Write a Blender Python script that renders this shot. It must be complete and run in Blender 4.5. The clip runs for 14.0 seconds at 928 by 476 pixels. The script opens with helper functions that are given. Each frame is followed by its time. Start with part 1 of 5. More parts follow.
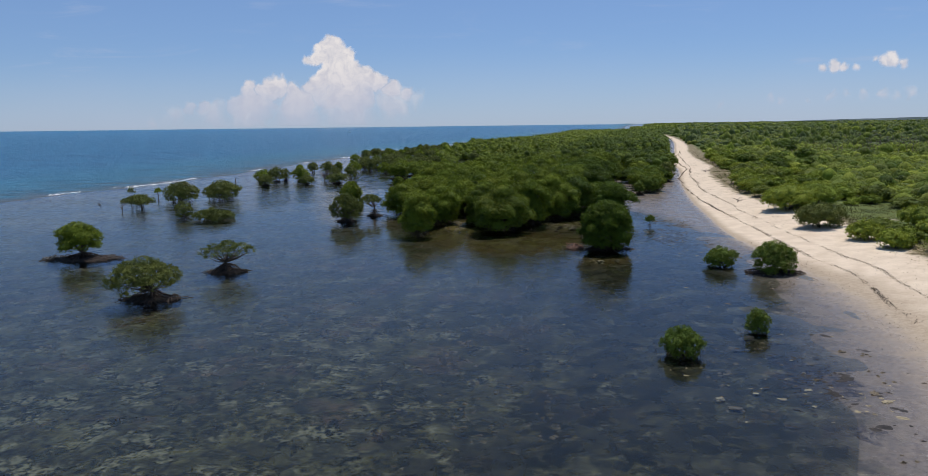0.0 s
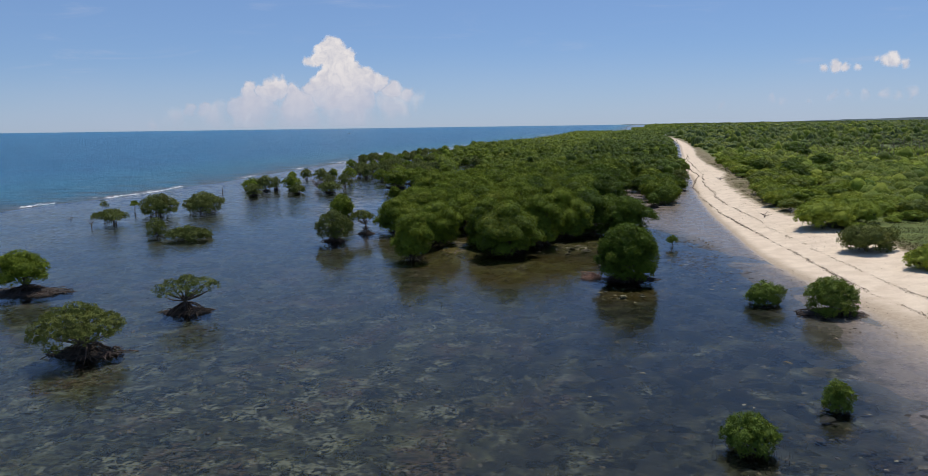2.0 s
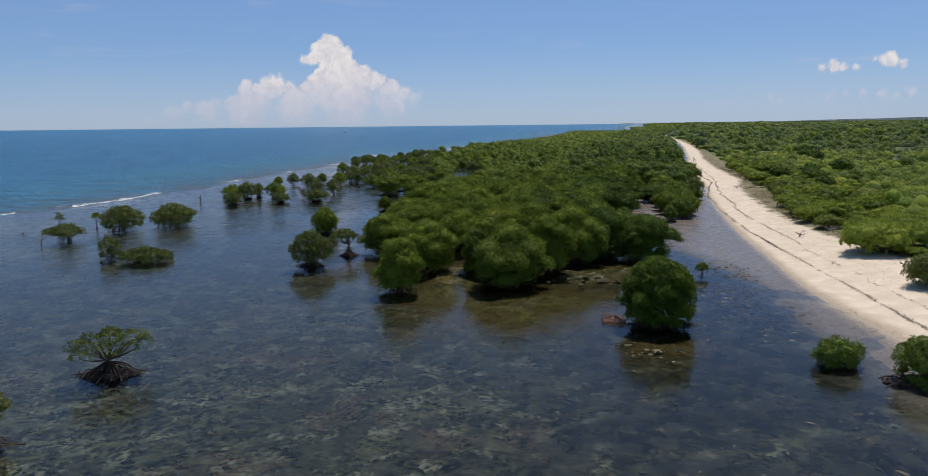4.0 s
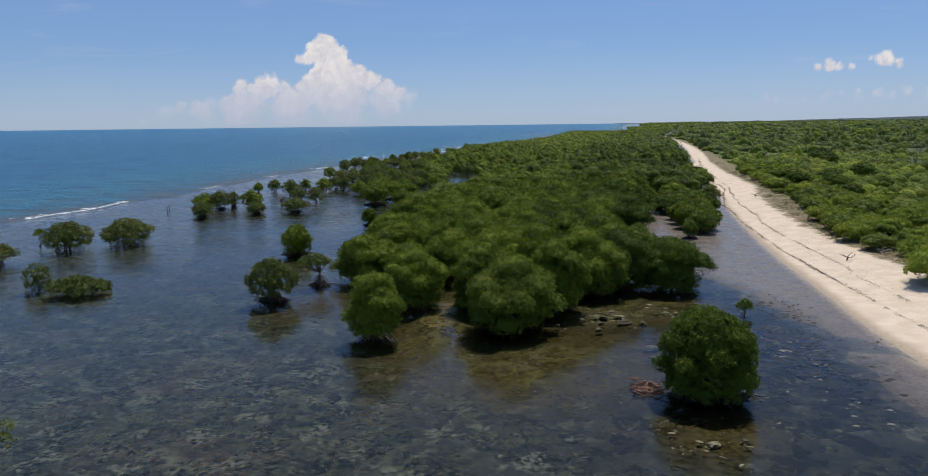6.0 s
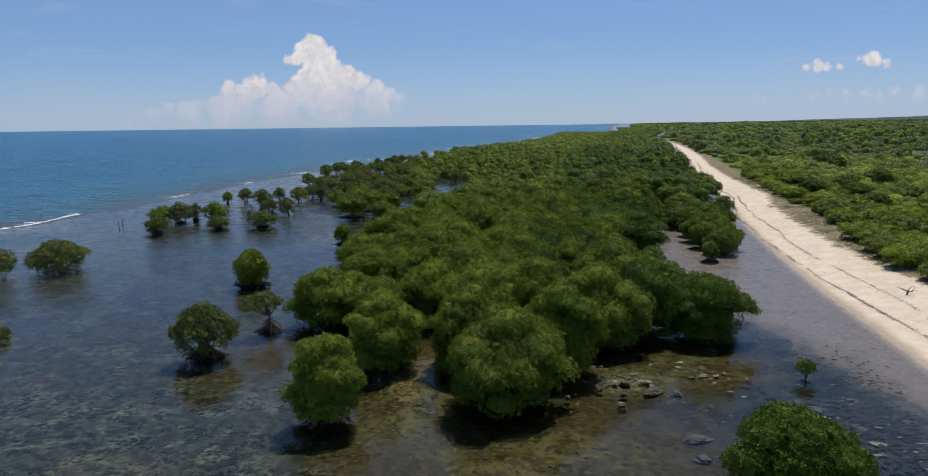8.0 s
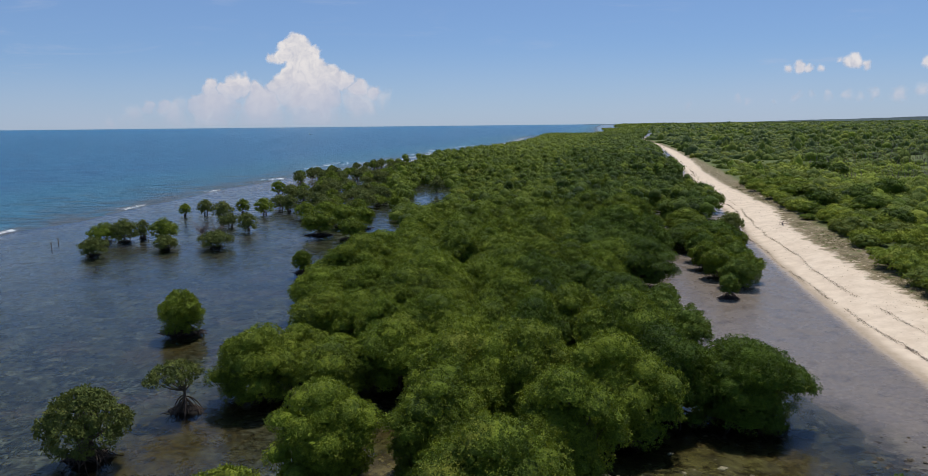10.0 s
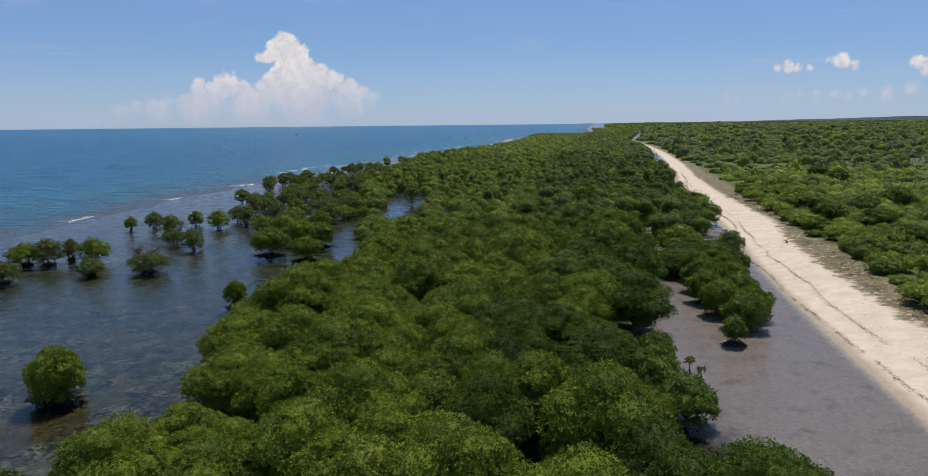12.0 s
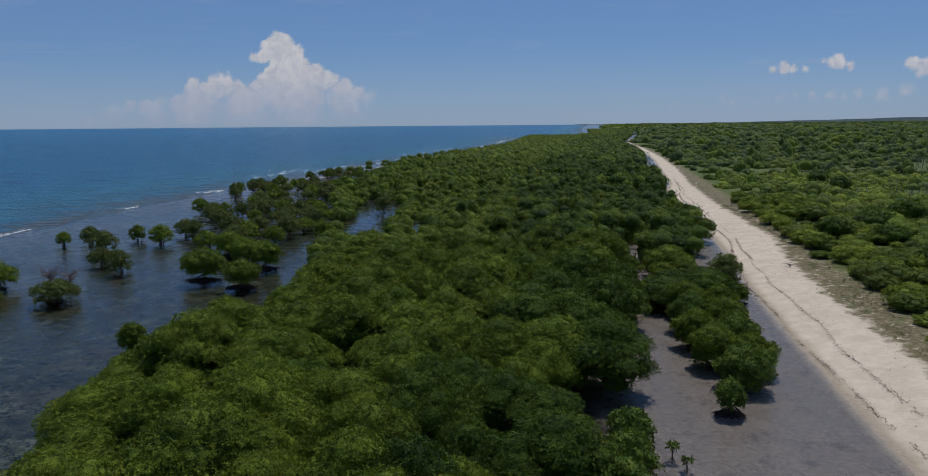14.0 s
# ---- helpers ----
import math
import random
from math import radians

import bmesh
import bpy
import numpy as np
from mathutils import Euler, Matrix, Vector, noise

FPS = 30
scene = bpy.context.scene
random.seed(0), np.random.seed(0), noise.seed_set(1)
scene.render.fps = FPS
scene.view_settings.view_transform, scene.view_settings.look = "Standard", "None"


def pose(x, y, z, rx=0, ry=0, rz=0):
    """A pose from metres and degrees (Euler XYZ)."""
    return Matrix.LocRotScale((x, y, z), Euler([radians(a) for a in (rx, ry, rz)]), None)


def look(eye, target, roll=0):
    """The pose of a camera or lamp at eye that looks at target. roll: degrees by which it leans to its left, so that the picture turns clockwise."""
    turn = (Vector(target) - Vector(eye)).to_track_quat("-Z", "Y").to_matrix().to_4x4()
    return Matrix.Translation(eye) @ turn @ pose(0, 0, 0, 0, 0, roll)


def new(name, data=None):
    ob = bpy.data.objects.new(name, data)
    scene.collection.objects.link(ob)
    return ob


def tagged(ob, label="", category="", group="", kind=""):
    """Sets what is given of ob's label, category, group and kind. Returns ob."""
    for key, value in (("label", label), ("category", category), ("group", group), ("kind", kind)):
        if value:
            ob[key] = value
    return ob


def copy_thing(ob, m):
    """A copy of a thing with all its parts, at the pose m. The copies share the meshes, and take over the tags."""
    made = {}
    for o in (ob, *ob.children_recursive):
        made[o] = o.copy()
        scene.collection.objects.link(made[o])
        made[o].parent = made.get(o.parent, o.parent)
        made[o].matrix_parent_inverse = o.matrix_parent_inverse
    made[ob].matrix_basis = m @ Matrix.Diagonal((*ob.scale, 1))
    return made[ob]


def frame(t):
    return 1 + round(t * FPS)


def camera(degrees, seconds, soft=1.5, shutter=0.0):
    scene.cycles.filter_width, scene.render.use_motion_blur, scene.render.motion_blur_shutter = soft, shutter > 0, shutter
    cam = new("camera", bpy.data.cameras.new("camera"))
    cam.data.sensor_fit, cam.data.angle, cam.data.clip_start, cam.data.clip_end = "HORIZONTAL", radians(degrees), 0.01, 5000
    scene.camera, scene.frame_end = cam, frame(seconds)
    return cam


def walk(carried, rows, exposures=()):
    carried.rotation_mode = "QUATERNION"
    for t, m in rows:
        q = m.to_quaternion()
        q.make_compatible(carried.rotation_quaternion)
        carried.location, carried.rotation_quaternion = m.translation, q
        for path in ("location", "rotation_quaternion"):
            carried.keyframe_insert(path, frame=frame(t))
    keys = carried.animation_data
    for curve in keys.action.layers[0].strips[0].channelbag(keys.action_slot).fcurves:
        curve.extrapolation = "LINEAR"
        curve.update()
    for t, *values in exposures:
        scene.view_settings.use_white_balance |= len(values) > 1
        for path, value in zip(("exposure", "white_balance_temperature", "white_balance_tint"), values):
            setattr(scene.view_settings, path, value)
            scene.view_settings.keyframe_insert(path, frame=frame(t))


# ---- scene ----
cam = camera(66.5, 14.0, soft=0.8)
PATH = [
    (0, (1.767, 1.575, 13.661), (1.614, 3.544, 13.343), -0.7),
    (0.5, (1.634, 3.852, 13.89), (1.479, 5.821, 13.573), -0.8),
    (1, (1.495, 6.318, 14.173), (1.339, 8.287, 13.857), -0.8),
    (1.5, (1.28, 8.907, 14.457), (1.123, 10.876, 14.14), -0.8),
    (2, (1.045, 11.725, 14.747), (0.89, 13.694, 14.431), -0.8),
    (2.5, (0.851, 14.58, 15.02), (0.696, 16.549, 14.703), -0.8),
    (3, (0.641, 17.711, 15.28), (0.486, 19.68, 14.962), -0.7),
    (5.5, (-0.194, 33.66, 16.252), (-0.332, 35.629, 15.93), -0.7),
    (6, (-0.279, 37.284, 16.332), (-0.416, 39.254, 16.011), -0.7),
    (6.5, (-0.389, 40.724, 16.404), (-0.525, 42.693, 16.084), -0.6),
    (7, (-0.51, 44.285, 16.569), (-0.643, 46.255, 16.25), -0.6),
    (7.5, (-0.614, 47.697, 16.731), (-0.736, 49.667, 16.412), -0.7),
    (10, (-0.499, 64.572, 18.244), (-0.565, 66.545, 17.923), -0.6),
    (10.5, (-0.009, 67.824, 18.483), (-0.067, 69.797, 18.163), -0.6),
    (11, (0.699, 71.053, 18.755), (0.649, 73.026, 18.435), -0.6),
    (11.5, (1.488, 74.177, 19.026), (1.442, 76.151, 18.704), -0.6),
    (12, (2.373, 77.325, 19.28), (2.333, 79.299, 18.957), -0.6),
    (12.5, (3.367, 80.331, 19.506), (3.33, 82.304, 19.184), -0.6),
    (13, (4.519, 83.577, 19.746), (4.485, 85.55, 19.423), -0.5),
    (13.5, (5.651, 86.844, 19.945), (5.62, 88.818, 19.623), -0.5),
    (14, (6.875, 90.18, 20.088), (6.846, 92.154, 19.766), -0.5),
]
walk(cam, [(t, look(eye, aim, lean)) for t, eye, aim, lean in PATH],
     exposures=((0.0, 0.0, 6550, 12), (10.0, 0.0, 6520, 11), (13.0, 0.0, 6500, 11), (13.5, -0.02, 6480, 11), (14.0, -0.55, 6050, 10)))

# ---- light ----
SUN_ELEVATION, SUN_BEARING = 66.0, 24.0   # degrees; the bearing counts clockwise from +y
world = bpy.data.worlds.new("tropical_sky")
scene.world = world
world.use_nodes = True
wt = world.node_tree
sky = wt.nodes.new("ShaderNodeTexSky")
sky.sky_type, sky.sun_disc = "NISHITA", False
sky.sun_elevation, sky.sun_rotation = radians(SUN_ELEVATION), radians(SUN_BEARING)
sky.altitude, sky.air_density, sky.dust_density, sky.ozone_density = 0, 0.9, 0.1, 3.0
tint = wt.nodes.new("ShaderNodeMix")
tint.data_type, tint.blend_type = "RGBA", "MULTIPLY"
tint.inputs[0].default_value, tint.inputs[7].default_value = 1.0, (0.78, 0.93, 1.20, 1.0)
wt.links.new(sky.outputs[0], tint.inputs[6])
veil = wt.nodes.new("ShaderNodeMix")
veil.data_type = "RGBA"
veil.inputs[0].default_value, veil.inputs[7].default_value = 0.45, (2.55, 4.3, 7.3, 1.0)
wt.links.new(tint.outputs[2], veil.inputs[6])
wt.links.new(veil.outputs[2], wt.nodes["Background"].inputs[0])
wt.nodes["Background"].inputs[1].default_value = 0.081

sun_data = bpy.data.lights.new("sun", "SUN")
sun_data.energy, sun_data.angle, sun_data.color = 4.0, radians(0.53), (1.0, 0.95, 0.87)
sun = new("sun", sun_data)
_b, _e = radians(SUN_BEARING), radians(SUN_ELEVATION)
sun_from = Vector((math.sin(_b) * math.cos(_e), math.cos(_b) * math.cos(_e), math.sin(_e)))
sun.matrix_world = look(sun_from * 200, (0, 0, 0))


# ---- material kit ----
class Kit:
    """A node material under construction."""

    def __init__(self, name):
        self.m = bpy.data.materials.new(name)
        self.m.use_nodes = True
        self.t = self.m.node_tree
        self.b = self.t.nodes["Principled BSDF"]
        self.out = self.t.nodes["Material Output"]

    def node(self, kind):
        return self.t.nodes.new(kind)

    def link(self, a, b):
        self.t.links.new(a, b)

    def put(self, socket, v):
        if isinstance(v, bpy.types.NodeSocket):
            self.link(v, socket)
        else:
            socket.default_value = v

    def position(self):
        return self.node("ShaderNodeNewGeometry").outputs["Position"]

    def attr(self, name):
        n = self.node("ShaderNodeAttribute")
        n.attribute_name = name
        return n.outputs["Fac"]

    def noise(self, where, scale, detail=3.0, rough=0.55, stretch=None, distort=0.0):
        if stretch:
            mp = self.node("ShaderNodeMapping")
            mp.inputs["Scale"].default_value = stretch
            self.link(where, mp.inputs["Vector"])
            where = mp.outputs[0]
        n = self.node("ShaderNodeTexNoise")
        self.link(where, n.inputs["Vector"])
        n.inputs["Scale"].default_value, n.inputs["Detail"].default_value = scale, detail
        n.inputs["Roughness"].default_value, n.inputs["Distortion"].default_value = rough, distort
        return n.outputs["Fac"]

    def math(self, op, a, b=0.0, c=0.0):
        n = self.node("ShaderNodeMath")
        n.operation = op
        for s, v in zip(n.inputs, (a, b, c)):
            self.put(s, v)
        return n.outputs[0]

    def span(self, v, a, b, lo=0.0, hi=1.0, smooth=True):
        n = self.node("ShaderNodeMapRange")
        n.interpolation_type = "SMOOTHSTEP" if smooth else "LINEAR"
        self.put(n.inputs["Value"], v)
        for k, x in (("From Min", a), ("From Max", b), ("To Min", lo), ("To Max", hi)):
            n.inputs[k].default_value = x
        return n.outputs["Result"]

    def mix(self, f, a, b):
        n = self.node("ShaderNodeMix")
        n.data_type = "RGBA"
        self.put(n.inputs[0], f)
        for s, v in ((n.inputs[6], a), (n.inputs[7], b)):
            self.put(s, (*v, 1.0) if isinstance(v, tuple) and len(v) == 3 else v)
        return n.outputs[2]

    def mixf(self, f, a, b):
        n = self.node("ShaderNodeMix")
        n.data_type = "FLOAT"
        self.put(n.inputs[0], f), self.put(n.inputs[2], a), self.put(n.inputs[3], b)
        return n.outputs[0]

    def bump(self, height, strength=0.5, distance=0.1):
        n = self.node("ShaderNodeBump")
        n.inputs["Strength"].default_value, n.inputs["Distance"].default_value = strength, distance
        self.link(height, n.inputs["Height"])
        return n.outputs[0]

    def set(self, **values):
        for k, v in values.items():
            s = self.b.inputs[k.replace("_", " ")]
            self.put(s, (*v, 1.0) if isinstance(v, tuple) and len(v) == 3 else v)
        return self


def foliage(name, dark, fair, tip, patch=0.16, through_light=0.20):
    """Leaves: each leaf its own tint, each crown and stretch of wood a little different."""
    k = Kit(name)
    p = k.position()
    leaf = k.node("ShaderNodeNewGeometry").outputs["Random Per Island"]
    one = k.node("ShaderNodeObjectInfo").outputs["Random"]
    broad = k.span(k.noise(p, patch, 3.0), 0.38, 0.62)
    c = k.mix(k.math("MULTIPLY_ADD", leaf, 0.68, k.math("MULTIPLY", one, 0.32)), dark, fair)
    c = k.mix(k.math("MULTIPLY", broad, k.math("MULTIPLY_ADD", leaf, 0.5, 0.15)), c, tip)
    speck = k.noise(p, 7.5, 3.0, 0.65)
    # shade between leaves painted in: the bump's hollows darkened, its tips brightened
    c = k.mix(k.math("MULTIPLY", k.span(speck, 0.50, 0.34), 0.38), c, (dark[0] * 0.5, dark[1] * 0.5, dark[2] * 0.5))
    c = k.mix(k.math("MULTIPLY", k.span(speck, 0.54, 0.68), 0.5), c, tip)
    rust = k.math("MULTIPLY", k.span(k.noise(p, 0.11, 3.0, 0.6), 0.60, 0.70), k.span(leaf, 0.35, 0.8))
    c = k.mix(k.math("MULTIPLY", rust, 0.40), c, (fair[0] * 1.35, fair[1] * 0.88, fair[2] * 2.0))
    old = k.span(leaf, 0.965, 0.985)
    c = k.mix(k.math("MULTIPLY", old, 0.3), c, (0.22, 0.17, 0.03))
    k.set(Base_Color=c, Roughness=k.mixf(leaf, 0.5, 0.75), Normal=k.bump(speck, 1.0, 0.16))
    k.b.inputs["Specular IOR Level"].default_value = 0.12
    tl = k.node("ShaderNodeBsdfTranslucent")
    k.link(k.mix(0.5, c, tip), tl.inputs["Color"])
    mx = k.node("ShaderNodeMixShader")
    mx.inputs[0].default_value = through_light
    k.link(k.b.outputs[0], mx.inputs[1]), k.link(tl.outputs[0], mx.inputs[2])
    k.link(mx.outputs[0], k.out.inputs["Surface"])
    return k.m


def bark(name, dark, fair, scale=9.0):
    k = Kit(name)
    p = k.position()
    n = k.noise(p, scale, 4.0)
    c = k.mix(k.span(n, 0.3, 0.7), dark, fair)
    c = k.mix(k.math("MULTIPLY", k.node("ShaderNodeNewGeometry").outputs["Random Per Island"], 0.5), c, fair)
    k.set(Base_Color=c, Roughness=0.85, Normal=k.bump(k.noise(p, scale * 3, 3.0), 0.5, 0.02))
    return k.m


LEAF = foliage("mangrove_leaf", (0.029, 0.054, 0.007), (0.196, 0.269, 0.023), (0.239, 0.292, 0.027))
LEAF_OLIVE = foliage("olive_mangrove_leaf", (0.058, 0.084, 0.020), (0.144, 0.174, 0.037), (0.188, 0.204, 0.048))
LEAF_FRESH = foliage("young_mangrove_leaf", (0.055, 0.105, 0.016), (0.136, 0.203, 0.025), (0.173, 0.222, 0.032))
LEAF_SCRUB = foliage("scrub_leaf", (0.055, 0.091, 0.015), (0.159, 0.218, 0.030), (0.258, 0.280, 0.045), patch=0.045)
# scrub leaf brightened: stronger light on the near bushes put into the colour
LEAF_SCRUB_LIT = foliage("brightened_scrub_leaf", (0.090, 0.144, 0.017), (0.247, 0.326, 0.034), (0.391, 0.416, 0.053), patch=0.08)
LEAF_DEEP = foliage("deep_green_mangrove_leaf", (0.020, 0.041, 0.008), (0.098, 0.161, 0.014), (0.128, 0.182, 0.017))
# far scrub leaf: the darker, bluer tone of distance put into its colour
LEAF_FAR_TONED = foliage("distance_toned_scrub_leaf", (0.037, 0.066, 0.020), (0.108, 0.156, 0.040), (0.152, 0.187, 0.051), patch=0.02)
BARK = bark("grey_brown_bark", (0.035, 0.026, 0.020), (0.12, 0.095, 0.075))
ROOT = bark("wet_prop_root", (0.018, 0.012, 0.009), (0.075, 0.048, 0.034))
ROOT_RED = bark("dry_red_root", (0.11, 0.055, 0.035), (0.30, 0.17, 0.12))
DEAD = bark("bleached_dead_wood", (0.22, 0.19, 0.16), (0.48, 0.43, 0.38))
DEAD_DARK = bark("dead_twig_wood", (0.09, 0.065, 0.055), (0.22, 0.17, 0.15))


def ground_material():
    k = Kit("reef_flat_beach_and_soil")
    p = k.position()
    shore, flat, top, veg, mud, reef = (k.attr(a) for a in ("shore", "flat", "top", "veg", "mud", "reef"))
    big, mid, fine = k.noise(p, 0.09, 3.0), k.noise(p, 0.55, 4.0, 0.62), k.noise(p, 3.2, 4.0, 0.65)
    grain = k.noise(p, 24.0, 3.0)
    # sea bed: weed, rubble and pale sand
    weave = k.noise(p, 1.5, 8.0, 0.76, None, 0.7)
    bed = k.mix(k.span(weave, 0.44, 0.58), (0.009, 0.009, 0.006), (0.065, 0.061, 0.032))
    bed = k.mix(k.math("MULTIPLY", k.span(big, 0.42, 0.62), 0.6), bed, k.mix(k.span(fine, 0.44, 0.58), (0.009, 0.009, 0.006), (0.058, 0.058, 0.035)))
    # olive weed meadows, pale sandy scours, ruddy rubble banks
    olive = k.math("MULTIPLY", k.span(k.noise(p, 0.21, 5.0, 0.66, None, 0.8), 0.53, 0.60), k.span(k.noise(p, 2.6, 6.0, 0.72), 0.42, 0.56))
    bed = k.mix(k.math("MULTIPLY", olive, 0.6), bed, (0.125, 0.118, 0.058))
    blot = k.math("MULTIPLY", k.span(mid, 0.54, 0.60), k.span(k.noise(p, 3.4, 5.0, 0.7), 0.46, 0.55))
    bed = k.mix(k.math("MULTIPLY", blot, 0.75), bed, (0.185, 0.180, 0.127))
    ruddy = k.math("MULTIPLY", k.span(k.noise(p, 0.16, 4.0, 0.6), 0.54, 0.62), k.span(fine, 0.44, 0.56))
    bed = k.mix(k.math("MULTIPLY", ruddy, 0.65), bed, (0.097, 0.061, 0.041))
    # single stones, shells and tufts
    bed = k.mix(k.math("MULTIPLY", k.span(k.noise(p, 4.6, 4.0, 0.75), 0.60, 0.65), 0.6), bed, (0.252, 0.243, 0.185))
    bed = k.mix(k.math("MULTIPLY", k.span(k.noise(p, 3.4, 5.0, 0.72, None, 0.6), 0.465, 0.40), 0.85), bed, (0.004, 0.004, 0.004))
    scour = k.math("MULTIPLY", k.span(k.noise(p, 1.7, 8.0, 0.78, None, 0.8), 0.50, 0.60), k.span(flat, -18.0, -52.0, 0.15, 1.0))
    bed = k.mix(k.math("MULTIPLY", scour, 0.55), bed, (0.142, 0.164, 0.126))
    grass = k.math("MULTIPLY", k.span(flat, -24.0, -12.0), k.span(k.noise(p, 0.33, 5.0, 0.66), 0.36, 0.52))
    bed = k.mix(k.math("MULTIPLY", grass, 0.82), bed, k.mix(k.span(weave, 0.50, 0.60), (0.008, 0.009, 0.007), (0.042, 0.038, 0.022)))
    bed = k.mix(k.math("MULTIPLY", k.span(reef, 9.0, 0.0), 0.6), bed, (0.075, 0.065, 0.050))
    bank = k.math("MULTIPLY", k.span(k.math("ABSOLUTE", k.math("ADD", reef, -5.0)), 5.0, 1.0), k.math("MULTIPLY", k.attr("bank"), k.span(mid, 0.40, 0.52)))
    weed = k.math("MULTIPLY", k.span(k.math("ADD", mud, k.math("MULTIPLY_ADD", big, 0.25, -0.12)), 0.05, 0.34), 0.85)
    bed = k.mix(weed, bed, k.mix(k.span(fine, 0.35, 0.65), (0.026, 0.017, 0.006), (0.098, 0.068, 0.020)))
    # brown mud by the roots
    mudc = k.mix(k.span(mid, 0.35, 0.65), (0.040, 0.032, 0.010), (0.105, 0.086, 0.030))
    mudc = k.mix(k.span(fine, 0.52, 0.62), mudc, (0.130, 0.112, 0.036))
    mudc = k.mix(k.math("MULTIPLY", k.span(k.noise(p, 1.9, 6.0, 0.7), 0.52, 0.58), 0.85), mudc, (0.022, 0.015, 0.005))
    mudf = k.span(k.math("ADD", mud, k.math("MULTIPLY_ADD", mid, 0.7, -0.35)), 0.3, 0.6)
    c = k.mix(mudf, bed, mudc)
    c = k.mix(bank, c, k.mix(k.span(fine, 0.4, 0.6), (0.36, 0.32, 0.26), (0.52, 0.47, 0.40)))
    # wet grey flat
    flatn = k.math("ADD", flat, k.math("MULTIPLY_ADD", mid, 7.0, -3.5))
    flatf = k.span(flatn, -1.0, 5.0)
    flatc = k.mix(k.span(fine, 0.3, 0.7), (0.122, 0.100, 0.083), (0.188, 0.157, 0.129))
    flatc = k.mix(k.math("MULTIPLY", k.span(mid, 0.54, 0.68), 0.6), flatc, (0.075, 0.062, 0.055))
    flatc = k.mix(k.math("MULTIPLY", k.span(k.noise(p, 1.6, 5.0, 0.7, (1.0, 1.8, 1.0), 1.0), 0.56, 0.66), 0.5), flatc, (0.215, 0.190, 0.165))
    c = k.mix(flatf, c, flatc)
    matted = k.span(k.math("MULTIPLY_ADD", k.noise(p, 0.75, 6.0, 0.7, None, 0.8), 1.5, k.math("MULTIPLY_ADD", k.attr("mat"), 0.75, -1.20)), 0.06, 0.22)
    # damp and dry sand
    shn = k.math("ADD", shore, k.math("MULTIPLY_ADD", mid, 1.4, -0.7))
    damp = k.span(shn, -2.2, 1.0)
    dry = k.span(shn, 0.6, 4.2)
    c = k.mix(damp, c, k.mix(k.span(fine, 0.3, 0.7), (0.30, 0.235, 0.165), (0.40, 0.32, 0.23)))
    sandc = k.mix(k.span(mid, 0.3, 0.7), (0.55, 0.445, 0.330), (0.655, 0.545, 0.415))
    sandc = k.mix(k.math("MULTIPLY", k.span(fine, 0.52, 0.72), 0.30), sandc, (0.43, 0.35, 0.26))
    c = k.mix(dry, c, sandc)
    c = k.mix(k.math("MULTIPLY", matted, 0.88), c, k.mix(k.span(fine, 0.4, 0.65), (0.014, 0.011, 0.012), (0.060, 0.048, 0.042)))
    # litter and dry grass on the crest, then scrub soil
    topn = k.math("ADD", top, k.math("MULTIPLY_ADD", mid, 5.0, -2.5))
    crest = k.math("MULTIPLY", k.span(topn, -0.4, 0.8), k.span(k.noise(p, 1.3, 4.0, 0.7), 0.30, 0.44))
    crestc = k.mix(k.span(fine, 0.35, 0.65), (0.105, 0.085, 0.040), (0.225, 0.178, 0.098))
    crestc = k.mix(k.span(k.noise(p, 0.8, 3.0), 0.55, 0.66), crestc, (0.098, 0.112, 0.030))
    c = k.mix(crest, c, crestc)
    vegn = k.math("ADD", veg, k.math("MULTIPLY_ADD", mid, 4.0, -2.0))
    soil = k.mix(k.span(mid, 0.35, 0.65), (0.050, 0.074, 0.014), (0.118, 0.142, 0.032))
    soil = k.mix(k.math("MULTIPLY", k.span(k.noise(p, 0.21, 3.0), 0.65, 0.74), 0.7), soil, (0.40, 0.335, 0.24))
    c = k.mix(k.span(vegn, -0.5, 2.5), c, soil)
    wet = k.span(shn, 1.5, -0.3)
    h = k.math("ADD", k.math("MULTIPLY", fine, 0.7), k.math("MULTIPLY", grain, 0.3))
    k.set(Base_Color=c, Roughness=k.mixf(wet, 0.9, k.span(k.noise(p, 0.5, 4.0, 0.6), 0.40, 0.62, 0.20, 0.36)), Normal=k.bump(h, 0.55, 0.08))
    k.b.inputs["Specular IOR Level"].default_value = 0.22
    return k.m


